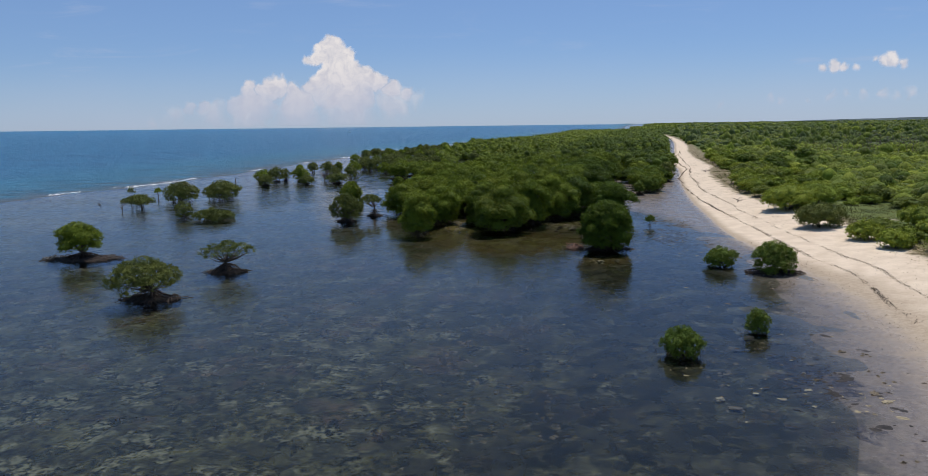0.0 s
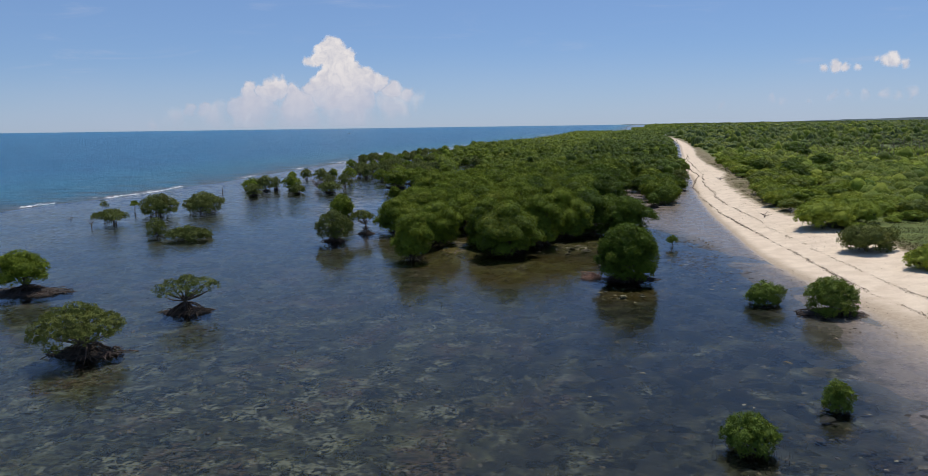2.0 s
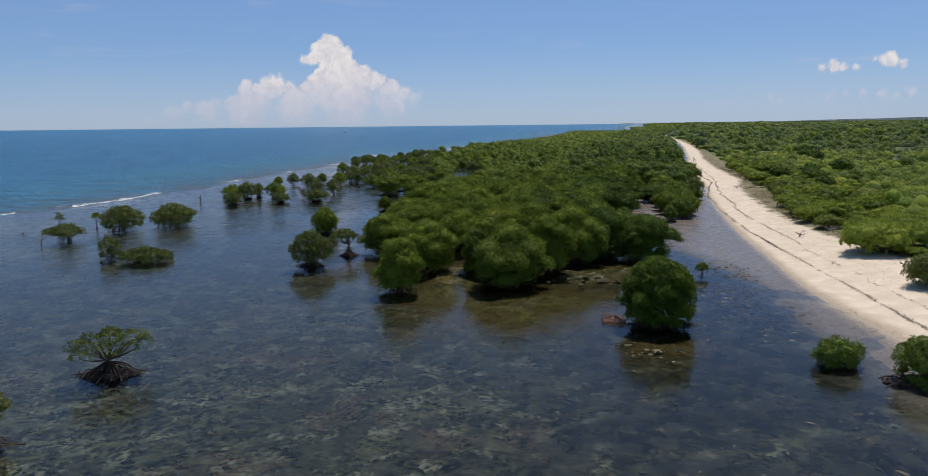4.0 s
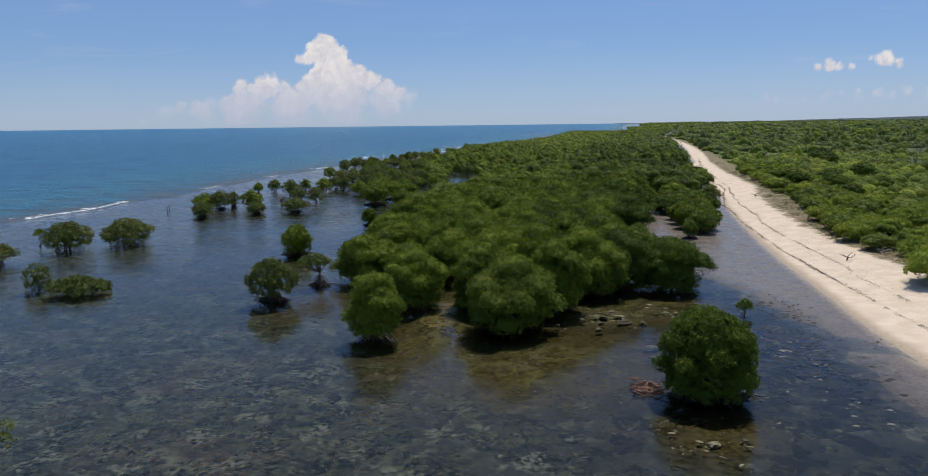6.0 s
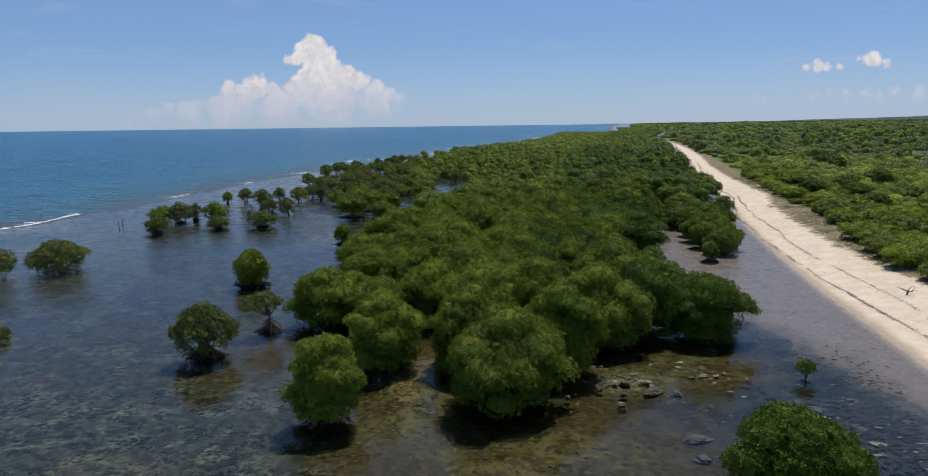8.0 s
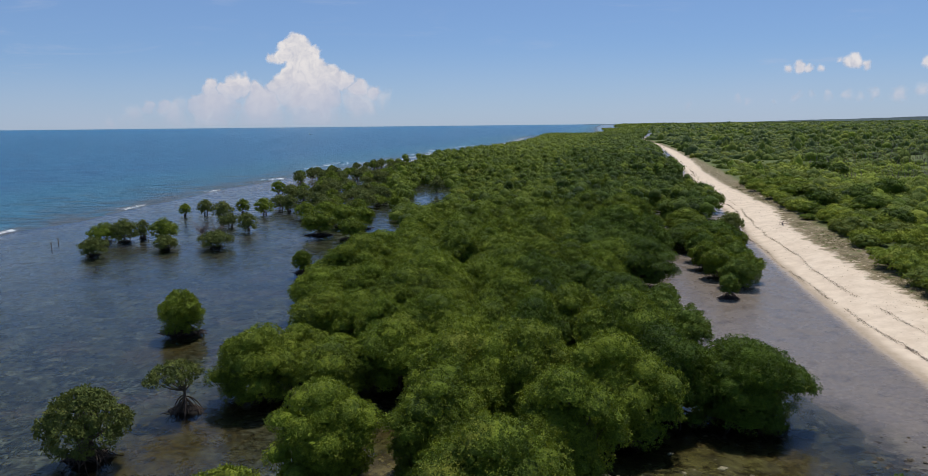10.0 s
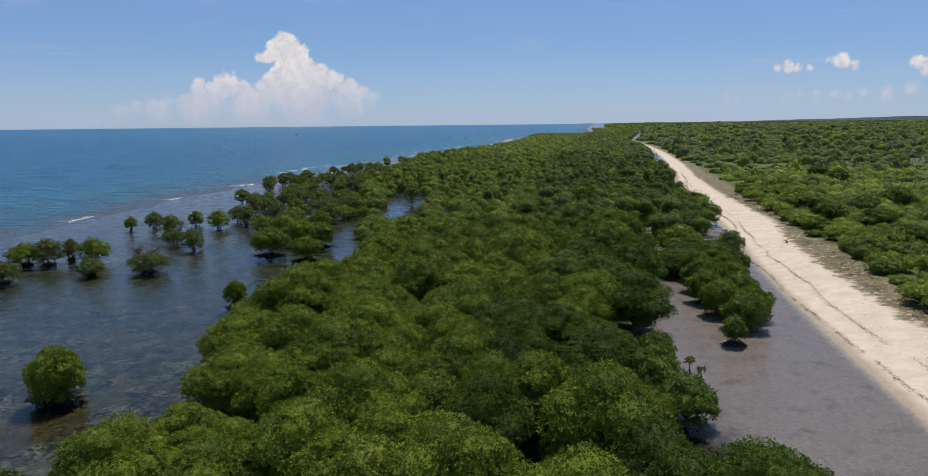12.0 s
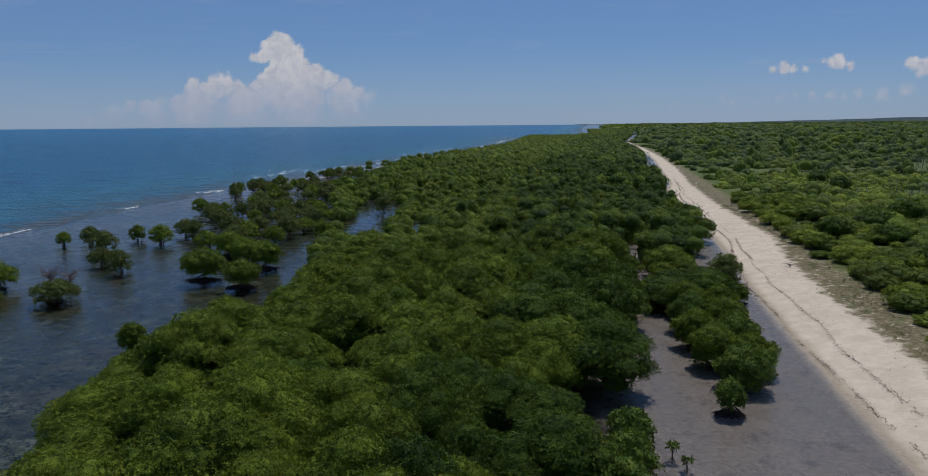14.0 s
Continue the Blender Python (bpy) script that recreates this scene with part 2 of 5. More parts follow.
def lagoon_material():
    """Clear shallow water: the sky mirrored by Fresnel, the bed seen through."""
    k = Kit("clear_shallow_water")
    p = k.position()
    rip = k.noise(p, 2.8, 4.0, 0.62, (0.8, 1.0, 1.0), 0.6)
    fine = k.noise(p, 10.0, 2.0, 0.5)
    calm = k.span(k.noise(p, 0.05, 2.0), 0.40, 0.60, 0.35, 1.0)
    rougher = k.math("MULTIPLY", calm, k.span(k.attr("reef"), 75.0, 6.0, 1.0, 5.0))
    h = k.math("MULTIPLY", k.math("ADD", rip, k.math("MULTIPLY", fine, 0.3)), rougher)
    nrm = k.bump(h, 0.20, 0.09)
    gl = k.node("ShaderNodeBsdfGlossy")
    gl.inputs["Roughness"].default_value = 0.05
    gl.inputs["Color"].default_value = (0.65, 0.71, 0.79, 1.0)
    tr = k.node("ShaderNodeBsdfTransparent")
    tr.inputs["Color"].default_value = (0.84, 0.89, 0.88, 1.0)
    fr = k.node("ShaderNodeFresnel")
    fr.inputs["IOR"].default_value = 1.333
    k.link(nrm, gl.inputs["Normal"]), k.link(nrm, fr.inputs["Normal"])
    mx = k.node("ShaderNodeMixShader")
    k.link(fr.outputs[0], mx.inputs[0]), k.link(tr.outputs[0], mx.inputs[1]), k.link(gl.outputs[0], mx.inputs[2])
    k.link(mx.outputs[0], k.out.inputs["Surface"])
    return k.m


def sea_material():
    k = Kit("open_sea_water")
    p = k.position()
    reef = k.attr("reef")
    streak = k.noise(p, 0.018, 4.0, 0.6, (1.0, 2.6, 1.0))
    deep = k.mix(k.span(streak, 0.35, 0.65), (0.006, 0.082, 0.200), (0.012, 0.120, 0.255))
    shelf = k.math("ADD", reef, k.math("MULTIPLY_ADD", k.noise(p, 0.05, 4.0, 0.65, (1.0, 1.8, 1.0)), 70.0, -35.0))
    c = k.mix(k.span(shelf, -95.0, -25.0), deep, (0.020, 0.140, 0.215))
    brown = k.math("MULTIPLY", k.span(shelf, -48.0, -4.0), k.span(k.noise(p, 0.14, 5.0, 0.68, (0.6, 1.6, 1.0), 0.8), 0.42, 0.60))
    # bright and dark faces of the waves painted into the water's colour
    chop = k.noise(p, 0.16, 6.0, 0.7, (0.4, 1.5, 1.0), 0.5)
    c = k.mix(k.math("MULTIPLY", k.span(chop, 0.36, 0.64), 0.7), c, (0.045, 0.200, 0.320))
    c = k.mix(k.math("MULTIPLY", k.span(chop, 0.48, 0.34), 0.75), c, (0.002, 0.034, 0.095))
    c = k.mix(k.math("MULTIPLY", brown, 0.8), c, (0.060, 0.075, 0.082))
    rim = k.math("MULTIPLY", k.span(reef, -16.0, -1.0), k.span(k.noise(p, 0.32, 5.0, 0.7, (1.0, 0.5, 1.0), 0.6), 0.36, 0.56))
    c = k.mix(k.math("MULTIPLY", rim, 0.85), c, (0.105, 0.092, 0.085))
    h = k.math("ADD", k.noise(p, 0.22, 4.0, 0.65, (1.0, 2.0, 1.0)), k.math("MULTIPLY", k.noise(p, 1.6, 3.0, 0.6, (1.0, 2.0, 1.0)), 0.3))
    k.set(Base_Color=c, Roughness=0.36, Normal=k.bump(h, 1.0, 2.4))
    k.b.inputs["Specular IOR Level"].default_value = 0.35
    k.b.inputs["IOR"].default_value = 1.333
    return k.m


def plain(name, a, b, scale, rough=0.8, bump=0.4):
    k = Kit(name)
    p = k.position()
    c = k.mix(k.span(k.noise(p, scale, 4.0, 0.6), 0.3, 0.7), a, b)
    c = k.mix(k.math("MULTIPLY", k.span(k.noise(p, scale * 0.15, 2.0), 0.45, 0.65), 0.4), c, a)
    k.set(Base_Color=c, Roughness=rough, Normal=k.bump(k.noise(p, scale * 2.5, 4.0), bump, 0.05))
    return k.m


GROUND, LAGOON, SEA = ground_material(), lagoon_material(), sea_material()
ROCK = plain("pale_reef_rock", (0.14, 0.115, 0.065), (0.34, 0.285, 0.18), 6.0)
ROCK_DARK = plain("weedy_reef_rock", (0.045, 0.034, 0.018), (0.135, 0.105, 0.062), 4.0)
WEED = plain("wet_dark_weed", (0.007, 0.006, 0.006), (0.040, 0.034, 0.030), 5.0, 0.95)
FOAM = plain("sea_foam", (0.50, 0.54, 0.56), (0.75, 0.77, 0.78), 2.0, 0.6)
WRACK = plain("dry_seaweed_wrack", (0.07, 0.05, 0.035), (0.20, 0.15, 0.10), 8.0, 0.9)
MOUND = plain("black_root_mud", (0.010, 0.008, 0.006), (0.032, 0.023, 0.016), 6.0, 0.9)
GRASS = foliage("dune_grass_blade", (0.085, 0.085, 0.030), (0.190, 0.165, 0.070), (0.125, 0.130, 0.040), patch=0.4, through_light=0.2)
HULL = plain("white_boat_paint", (0.70, 0.70, 0.68), (0.80, 0.80, 0.78), 1.0, 0.5, 0.1)


# ---- plan of the shore: x of each line against y ----
def curve(*yx):
    ys, xs = np.array(yx, float).T
    return lambda y: np.interp(y, ys, xs)


LOW = curve((-200, -20), (20, 18.8), (38, 24), (52, 26.8), (64, 27.6), (85, 27), (94, 27.6), (107, 29.2), (120, 30.7), (133, 32.6), (154, 36.2),
            (170, 39.2), (179, 41), (191, 44), (212, 48), (255, 53), (282, 58), (319, 70), (358, 78), (461, 100), (573, 120), (783, 154),
            (1000, 215), (1300, 288), (2200, 492), (5000, 1130))
TOP = curve((-200, -2), (20, 30), (62, 37), (76, 39.4), (90, 41), (100, 40.4), (110, 39.6), (129, 39.8), (142, 41.4), (155, 43.3), (165, 45), (180, 48.3),
            (205, 55.5), (230, 59), (257, 63), (306, 72.5), (370, 87), (465, 106), (520, 115), (743, 149), (1300, 280), (2200, 485), (5000, 1120))
VEG = curve((-200, 0), (20, 33), (65, 39.2), (76, 41), (90, 42.6), (101, 41.6), (132, 42), (147, 46), (160, 49), (178, 52), (190, 55), (205, 58.3), (221, 61.5),
            (249, 65.5), (295, 75), (326, 81), (400, 95), (520, 117), (743, 151), (1300, 282), (2200, 487), (5000, 1125))
REEF = curve((-200, -170), (0, -128), (100, -101), (127, -95), (142, -91), (165, -85), (194, -79), (220, -79), (245, -79), (283, -75), (298, -71), (334, -65),
             (350, -58), (390, -50), (464, -36), (580, -6), (680, 17), (733, 28), (1000, 56), (1040, 66), (1100, 116), (1300, 192), (2205, 326), (5000, 800))
FLATW = curve((0, 8), (60, 7), (85, 5.5), (95, 6), (105, 8.5), (118, 15), (140, 20), (170, 24), (215, 14), (300, 10))
WOOD_L = curve((84, -12), (95, -13), (100, -14), (107, -18), (125, -18), (136, -20), (145, -22.5), (148, -22), (152, -16.5), (158, -16.5), (165, -15.5),
               (175, -16), (190, -18), (205, -20), (216, -21.5), (240, -27), (262, -31), (282, -31), (314, -29), (350, -28), (404, -25), (464, -13),
               (543, 6), (769, 47), (1000, 72), (1035, 92), (1100, 150), (1300, 205), (2200, 335))
WOOD_R = curve((100, 19.5), (108, 20), (113, 18.5), (116, 15.5), (126, 14), (134, 14.5), (142, 19.6), (153, 23.6), (166, 26.8), (181, 29.5),
               (206, 33), (212, 47), (230, 51), (262, 55.5), (309, 67), (378, 82), (475, 102), (629, 123), (753, 145), (800, 158), (1000, 207), (1500, 322), (2200, 480))
WOOD_F = ((-30, 112), (-12, 110), (-11.5, 104), (-6, 107), (-3, 98), (4, 98), (5, 107), (12, 110), (30, 112))
FRONT = lambda x: np.interp(x, *np.array(WOOD_F, float).T)
SPIT_L = curve((138, 24.6), (144, 24.4), (149, 24.2), (158, 25.5), (170, 27.5), (192, 31), (212, 36))
SPIT_R = curve((138, 27), (142, 29), (151, 31), (170, 34), (192, 40), (212, 46))


def value_noise(x, y, cell, seed):
    """Smooth noise from 0 to 1 on a lattice."""
    x, y = np.asarray(x, float) / cell, np.asarray(y, float) / cell
    ix, iy = np.floor(x).astype(np.int64), np.floor(y).astype(np.int64)
    fx, fy = x - ix, y - iy
    fx, fy = fx * fx * (3 - 2 * fx), fy * fy * (3 - 2 * fy)

    def lattice(a, b):
        h = (a * 374761393 + b * 668265263 + seed * 974634541) & 0xFFFFFFFF
        h = ((h ^ (h >> 13)) * 1274126177) & 0xFFFFFFFF
        return ((h ^ (h >> 16)) & 0xFFFF) / 65535.0

    a = lattice(ix, iy) * (1 - fx) + lattice(ix + 1, iy) * fx
    b = lattice(ix, iy + 1) * (1 - fx) + lattice(ix + 1, iy + 1) * fx
    return a * (1 - fy) + b * fy


def ramp(v, a, b):
    t = np.clip((np.asarray(v, float) - a) / (b - a), 0, 1)
    return t * t * (3 - 2 * t)


POOLS = [np.array(p, float) for p in (
    ((-18, 213), (-11, 211), (-8.5, 222), (-9, 240), (-9.5, 256), (-11.5, 268), (-19, 273), (-21.5, 256), (-20, 235)),
    ((-6.0, 222), (-3.5, 220), (-3, 256), (-5, 266), (-7.5, 262)), ((-31, 250), (-26, 246), (-25.5, 256), (-30, 267)))]


def in_pond(x, y):
    x, y = np.asarray(x, float), np.asarray(y, float)
    wet = np.zeros(np.broadcast(x, y).shape, bool)
    for pool in POOLS:
        odd = np.zeros(wet.shape, bool)
        for (x0, y0), (x1, y1) in zip(pool, np.roll(pool, -1, 0)):
            odd ^= ((y0 > y) != (y1 > y)) & (x < x0 + (x1 - x0) * (y - y0) / (y1 - y0 + 1e-9))
        wet |= odd
    return wet


def in_wood(x, y, inset=0.0):
    main = (x > WOOD_L(y) + inset) & (x < WOOD_R(y) - inset) & (y > FRONT(x) + inset)
    spit = (y > 163) & (y < 212) & (x > SPIT_L(y) + inset * 0.4) & (x < SPIT_R(y) - inset * 0.4)
    return (main | spit) & ~in_pond(x, y)


def mud_mask(x, y):
    """Where brown mud rises round the roots."""
    gap = np.exp(-((x + 6.5 - (y - 95) * 0.12) / 3.6) ** 2 - ((y - 97) / 10.0) ** 2)
    apron = np.exp(-((x - 8) / 8.0) ** 2 - ((y - 99.5) / 4.2) ** 2)
    foot = np.exp(-((x - 1) / 10.5) ** 2 - ((y - 86) / 8.5) ** 2) * 0.55
    spit = np.exp(-((x - SPIT_L(y) - 1.0) / 3.0) ** 2) * ramp(y, 136, 142) * ramp(y, 205, 180)
    lone = np.exp(-((x - 11) / 4.0) ** 2 - ((y - 74) / 4.5) ** 2) * 0.33
    isle = np.maximum(np.exp(-((x + 19) / 6.0) ** 2 - ((y - 103) / 9.0) ** 2), np.exp(-((x + 27.8) / 3.5) ** 2 - ((y - 121.5) / 5.0) ** 2)) * 0.30
    outer = 0.75 * ramp(x - REEF(y), 2, 8) * ramp(WOOD_L(y) + 4 - x, 0, 8) * ramp(y, 262, 300) * ramp(y, 900, 700)
    row = np.exp(-((x + 52) / 11.0) ** 2 - ((y - 171) / 7.0) ** 2) * 0.22
    tip = 0.5 * np.exp(-((x - 25) / 5.0) ** 2 - ((y - 137) / 4.5) ** 2)
    return np.maximum.reduce([tip, gap, apron, foot, spit, lone, isle, row, outer])


def mat_mask(x, y):
    """Where dark weed lies in mats on the wet flat."""
    spots = ((19.5, 89.5, 4.0, 7.0, 1.0), (18.0, 39.0, 3.2, 5.5, 1.0), (21.5, 100.0, 2.5, 4.0, 0.6), (16.5, 32.0, 3.0, 3.0, 0.8))
    return np.maximum.reduce([k * np.exp(-((x - a) / p) ** 2 - ((y - b) / q) ** 2) for a, b, p, q, k in spots])


def ground_z(x, y):
    x, y = np.asarray(x, float), np.asarray(y, float)
    low, top = LOW(y), TOP(y)
    d = x - low
    n1, n2 = value_noise(x, y, 9.0, 3) - 0.5, value_noise(x, y, 2.3, 5) - 0.5
    flat = d + FLATW(y)
    bed = -0.10 - 0.42 * ramp(-flat, 0, 22) + 0.16 * n1 + 0.10 * n2
    bed = bed + ramp(x - REEF(y), 14, 2) * 0.25
    wood = ramp(x, WOOD_L(y) - 3, WOOD_L(y) + 9) * ramp(WOOD_R(y) + 6 - x, 0, 8) * ramp(y, FRONT(x) - 2, FRONT(x) + 10)
    bed = bed * (1 - 0.75 * wood)
    m = mud_mask(x, y)
    rise = ramp(m, 0.38, 0.85)
    bed = bed * (1 - rise) + (0.03 + 0.12 * n2 + 0.10 * n1) * rise
    z = np.where(flat > -3, bed * ramp(-flat, -3, 3) + (-0.030 + 0.060 * np.maximum(np.maximum(ramp(y, 84, 99), ramp(y, 66, 56) * ramp(d, -8.5, -3.5)), ramp(d, -7.0, -2.0)) + (0.044 * n1 + 0.072 * n2) * (1.3 - 0.9 * ramp(y, 97, 106))) * ramp(flat, -3, 3), bed)
    up = np.clip(d / np.maximum(top - low, 1), 0, 1)
    sand = 0.05 + 1.15 * (up * up * (3 - 2 * up) * 0.5 + up * 0.5) + 0.07 * n2 * ramp(d, 0.5, 3)
    z = np.where(d > 0, z * ramp(-d, -0.8, 0) + sand * ramp(d, 0, 0.8), z)
    land = ramp(x - top, 0, 3)
    z = z + land * (0.25 + 0.35 * n1)
    z = z + ramp(x - top, 300, 2500) * ramp(y, 900, 4200) * (2 + 5 * value_noise(x, y, 900, 9))
    z = z + 0.35 * np.exp(-((x - REEF(y) - 5.0) / 3.0) ** 2) * ramp(y, 285, 330) * ramp(y, 800, 620)
    z = np.where(x < REEF(y), np.minimum(z, -0.3 - 6.0 * ramp(REEF(y) - x, 0, 30)), z)
    return z


def gz(x, y):
    return float(ground_z(np.array([x]), np.array([y]))[0])


# ---- mesh kit ----
def mesh_of(name, chunks, material):
    """A mesh from chunks of (points, faces); all faces of a chunk have the same number of corners."""
    vs, loops, starts, base, at = [], [], [], 0, 0
    for v, f in chunks:
        v, f = np.asarray(v, np.float32).reshape(-1, 3), np.asarray(f, np.int32)
        if not len(f):
            continue
        vs.append(v), loops.append((f + base).ravel())
        starts.append(at + np.arange(len(f), dtype=np.int32) * f.shape[1])
        at += f.size
        base += len(v)
    vs, loops, starts = np.concatenate(vs), np.concatenate(loops), np.concatenate(starts)
    me = bpy.data.meshes.new(name)
    me.vertices.add(len(vs))
    me.vertices.foreach_set("co", vs.ravel())
    me.loops.add(len(loops))
    me.loops.foreach_set("vertex_index", loops)
    me.polygons.add(len(starts))
    me.polygons.foreach_set("loop_start", starts)
    me.update(calc_edges=True)
    me.validate()
    me.materials.append(material)
    return me


def part(name, me, parent, label="", at=(0, 0, 0)):
    ob = new(name, me)
    ob.parent = parent
    ob.location = at
    if label:
        tagged(ob, label)
    return ob


def root_of(name, x, y, z, label, category, group="", turn=0.0):
    ob = new(name)
    ob.empty_display_size = 0.3
    ob.matrix_world = pose(x, y, z, 0, 0, turn)
    return tagged(ob, label, category, group)


def unit(v):
    return v / np.maximum(np.linalg.norm(v, axis=-1, keepdims=True), 1e-9)


def leaves(rng, at, normal, size, corners=3, slim=0.55, loose=0.8):
    """One small blade at each point, roughly square to normal."""
    n = len(at)
    nn = unit(normal + loose * rng.normal(size=(n, 3)))
    t = unit(np.cross(nn, rng.normal(size=(n, 3))))
    b = np.cross(nn, t)
    s = (size * rng.uniform(0.7, 1.3, n))[:, None]
    if corners == 3:
        v = np.stack([at + t * s * 0.55, at - t * s * 0.45 + b * s * slim * 0.55, at - t * s * 0.45 - b * s * slim * 0.55], 1)
    else:
        v = np.stack([at + t * s * 0.5, at + b * s * slim * 0.5 + nn * s * 0.06, at - t * s * 0.5, at - b * s * slim * 0.5 + nn * s * 0.06], 1)
    return v.reshape(-1, 3), np.arange(n * corners).reshape(n, corners)


def rosettes(rng, at, normal, size, blades=4, slim=0.62, loose=0.35):
    """Small stars of blades, opening outwards, as mangrove leaves stand at the ends of their twigs."""
    n = len(at)
    nn = unit(normal + loose * rng.normal(size=(n, 3)))
    t = unit(np.cross(nn, rng.normal(size=(n, 3))))
    b = np.cross(nn, t)
    ang = rng.uniform(0, 6.28, (n, 1)) + np.arange(blades)[None] * 2 * np.pi / blades + rng.normal(size=(n, blades)) * 0.25
    d = np.cos(ang)[..., None] * t[:, None] + np.sin(ang)[..., None] * b[:, None]
    w = np.cross(nn[:, None], d)
    long = (size * rng.uniform(0.7, 1.3, (n, blades)))[..., None]
    way = d + nn[:, None] * rng.uniform(-0.1, 0.7, (n, blades, 1))
    tip = at[:, None] + way * long
    v = np.concatenate([at[:, None] + 0 * tip[:, :1], tip + w * long * slim * 0.5, tip - w * long * slim * 0.5], 1)
    i = np.arange(n)[:, None] * (2 * blades + 1)
    k = np.arange(blades)[None]
    return v.reshape(-1, 3), np.stack([i + 0 * k, i + 1 + k, i + 1 + blades + k], -1).reshape(-1, 3)


def tube(path, radii, sides=5):
    """A tapered tube along points."""
    path, radii = np.asarray(path, float), np.asarray(radii, float)
    d = unit(np.gradient(path, axis=0))
    ref = np.where(np.abs(d[:, 2:3]) > 0.9, np.array([[1.0, 0, 0]]), np.array([[0, 0, 1.0]]))
    a = unit(np.cross(d, ref))
    b = np.cross(d, a)
    ang = np.arange(sides) * 2 * np.pi / sides
    v = path[:, None] + radii[:, None, None] * (np.cos(ang)[None, :, None] * a[:, None] + np.sin(ang)[None, :, None] * b[:, None])
    n = len(path)
    i, j = np.meshgrid(np.arange(n - 1), np.arange(sides), indexing="ij")
    k = (j + 1) % sides
    f = np.stack([i * sides + j, i * sides + k, (i + 1) * sides + k, (i + 1) * sides + j], -1).reshape(-1, 4)
    return v.reshape(-1, 3), f


def dome(rings=4, seg=9, below=-0.45):
    """Points and faces of a unit ball, cut off below."""
    lat = np.linspace(np.arcsin(below), np.pi / 2 - 0.12, rings)
    lon = np.arange(seg) * 2 * np.pi / seg
    v = np.stack([np.outer(np.cos(lat), np.cos(lon)), np.outer(np.cos(lat), np.sin(lon)), np.repeat(np.sin(lat)[:, None], seg, 1)], -1).reshape(-1, 3)
    i, j = np.meshgrid(np.arange(rings - 1), np.arange(seg), indexing="ij")
    k = (j + 1) % seg
    f = np.stack([i * seg + j, i * seg + k, (i + 1) * seg + k, (i + 1) * seg + j], -1).reshape(-1, 4)
    return v, f, np.arange((rings - 1) * seg, rings * seg)[None, :]


DOME_V, DOME_F, DOME_CAP = dome()
CORE_V, CORE_F, CORE_CAP = dome(4, 10, -0.12)
SMALL_DOME = dome(3, 6)


def ball_points(rng, n, below=-0.35):
    z = rng.uniform(below, 1, n)
    a = rng.uniform(0, 2 * np.pi, n)
    r = np.sqrt(1 - z * z)
    return np.stack([r * np.cos(a), r * np.sin(a), z], -1)


def lobes_dome(rng, radius, low, high, count, grain=0.42, skirt=0):
    """Lobes of a rounded crown: rows of x, y, z, across, tall."""
    rows = [(0.0, 0.0, high - radius * grain * 0.75, radius * grain * 1.1, radius * grain * 0.8)]
    for i in range(count - 1):
        ring = math.sqrt((i + 0.8) / (count - 0.5))
        a = i * 2.39996 + rng.uniform(-0.45, 0.45)
        s = radius * grain * rng.uniform(0.72, 1.25)
        r = (radius - s * 0.95) * ring * rng.uniform(0.9, 1.08)
        tall = s * rng.uniform(0.62, 0.85)
        z = low + (high - low) * (1 - 0.60 * (r / radius) ** 2.0) * rng.uniform(0.86, 1.0) - tall
        rows.append((r * math.cos(a), r * math.sin(a), max(z, low + tall * 0.45), s, tall))
    for i in range(skirt):
        a = (i + rng.uniform(-0.3, 0.3)) * 2 * math.pi / skirt
        s = radius * grain * rng.uniform(0.6, 1.0)
        tall = s * rng.uniform(0.75, 1.05)
        r = radius * (rng.uniform(0.72, 0.88) if i % 2 else rng.uniform(0.90, 1.04)) - s
        rows.append((r * math.cos(a), r * math.sin(a), low + tall * 0.5 + (high - low) * (rng.uniform(0.0, 0.10) if i % 2 else rng.uniform(0.15, 0.48)), s, tall))
    if skirt:
        rows.append((0.0, 0.0, low + (high - low) * 0.34, radius * 0.78, (high - low) * 0.50))
    return np.array(rows)


def crown_chunks(rng, lobes, count, size, corners=3, core=0.84, below=-0.45, loose=0.4):
    """Leaf rosettes over all lobes, more on large ones, with dense inner foliage; count is the number of blades."""
    count = count // 4
    area = lobes[:, 3] * (lobes[:, 3] + lobes[:, 4])
    pick = rng.choice(len(lobes), count * 2, p=area / area.sum())
    q = ball_points(rng, count * 2, below)
    lb = lobes[pick]
    ph = rng.uniform(0, 6.28, (len(lobes), 3))[pick]
    lump = 1 + 0.07 * np.sin(q[:, 0] * 8 + ph[:, 0]) * np.sin(q[:, 1] * 8 + ph[:, 1]) + 0.05 * np.sin(q[:, 2] * 13 + ph[:, 2] + q[:, 0] * 6)
    deep = 1.05 - 0.22 * rng.uniform(size=count * 2) ** 2
    at = lb[:, :3] + q * np.stack([lb[:, 3], lb[:, 3], lb[:, 4]], -1) * (lump * deep)[:, None]
    keep = np.ones(count * 2, bool)
    for i, l in enumerate(lobes):
        inside = (((at - l[:3]) / np.array([l[3], l[3], l[4]])) ** 2).sum(-1) < 0.70
        keep &= ~(inside & (pick != i))
    keep = np.flatnonzero(keep)[:count]
    chunks = [rosettes(rng, at[keep], unit(q[keep] + np.array([0, 0, 0.20])), size, blades=corners + 1, loose=loose + 0.15)]
    if core:
        for l in lobes:
            wob = 0.95 + rng.uniform(-0.14, 0.14, (len(CORE_V), 1))
            v = CORE_V * wob * np.array([l[3], l[3], l[4]]) * core + l[:3]
            chunks += [(v, CORE_F), (v, CORE_CAP)]
    return chunks


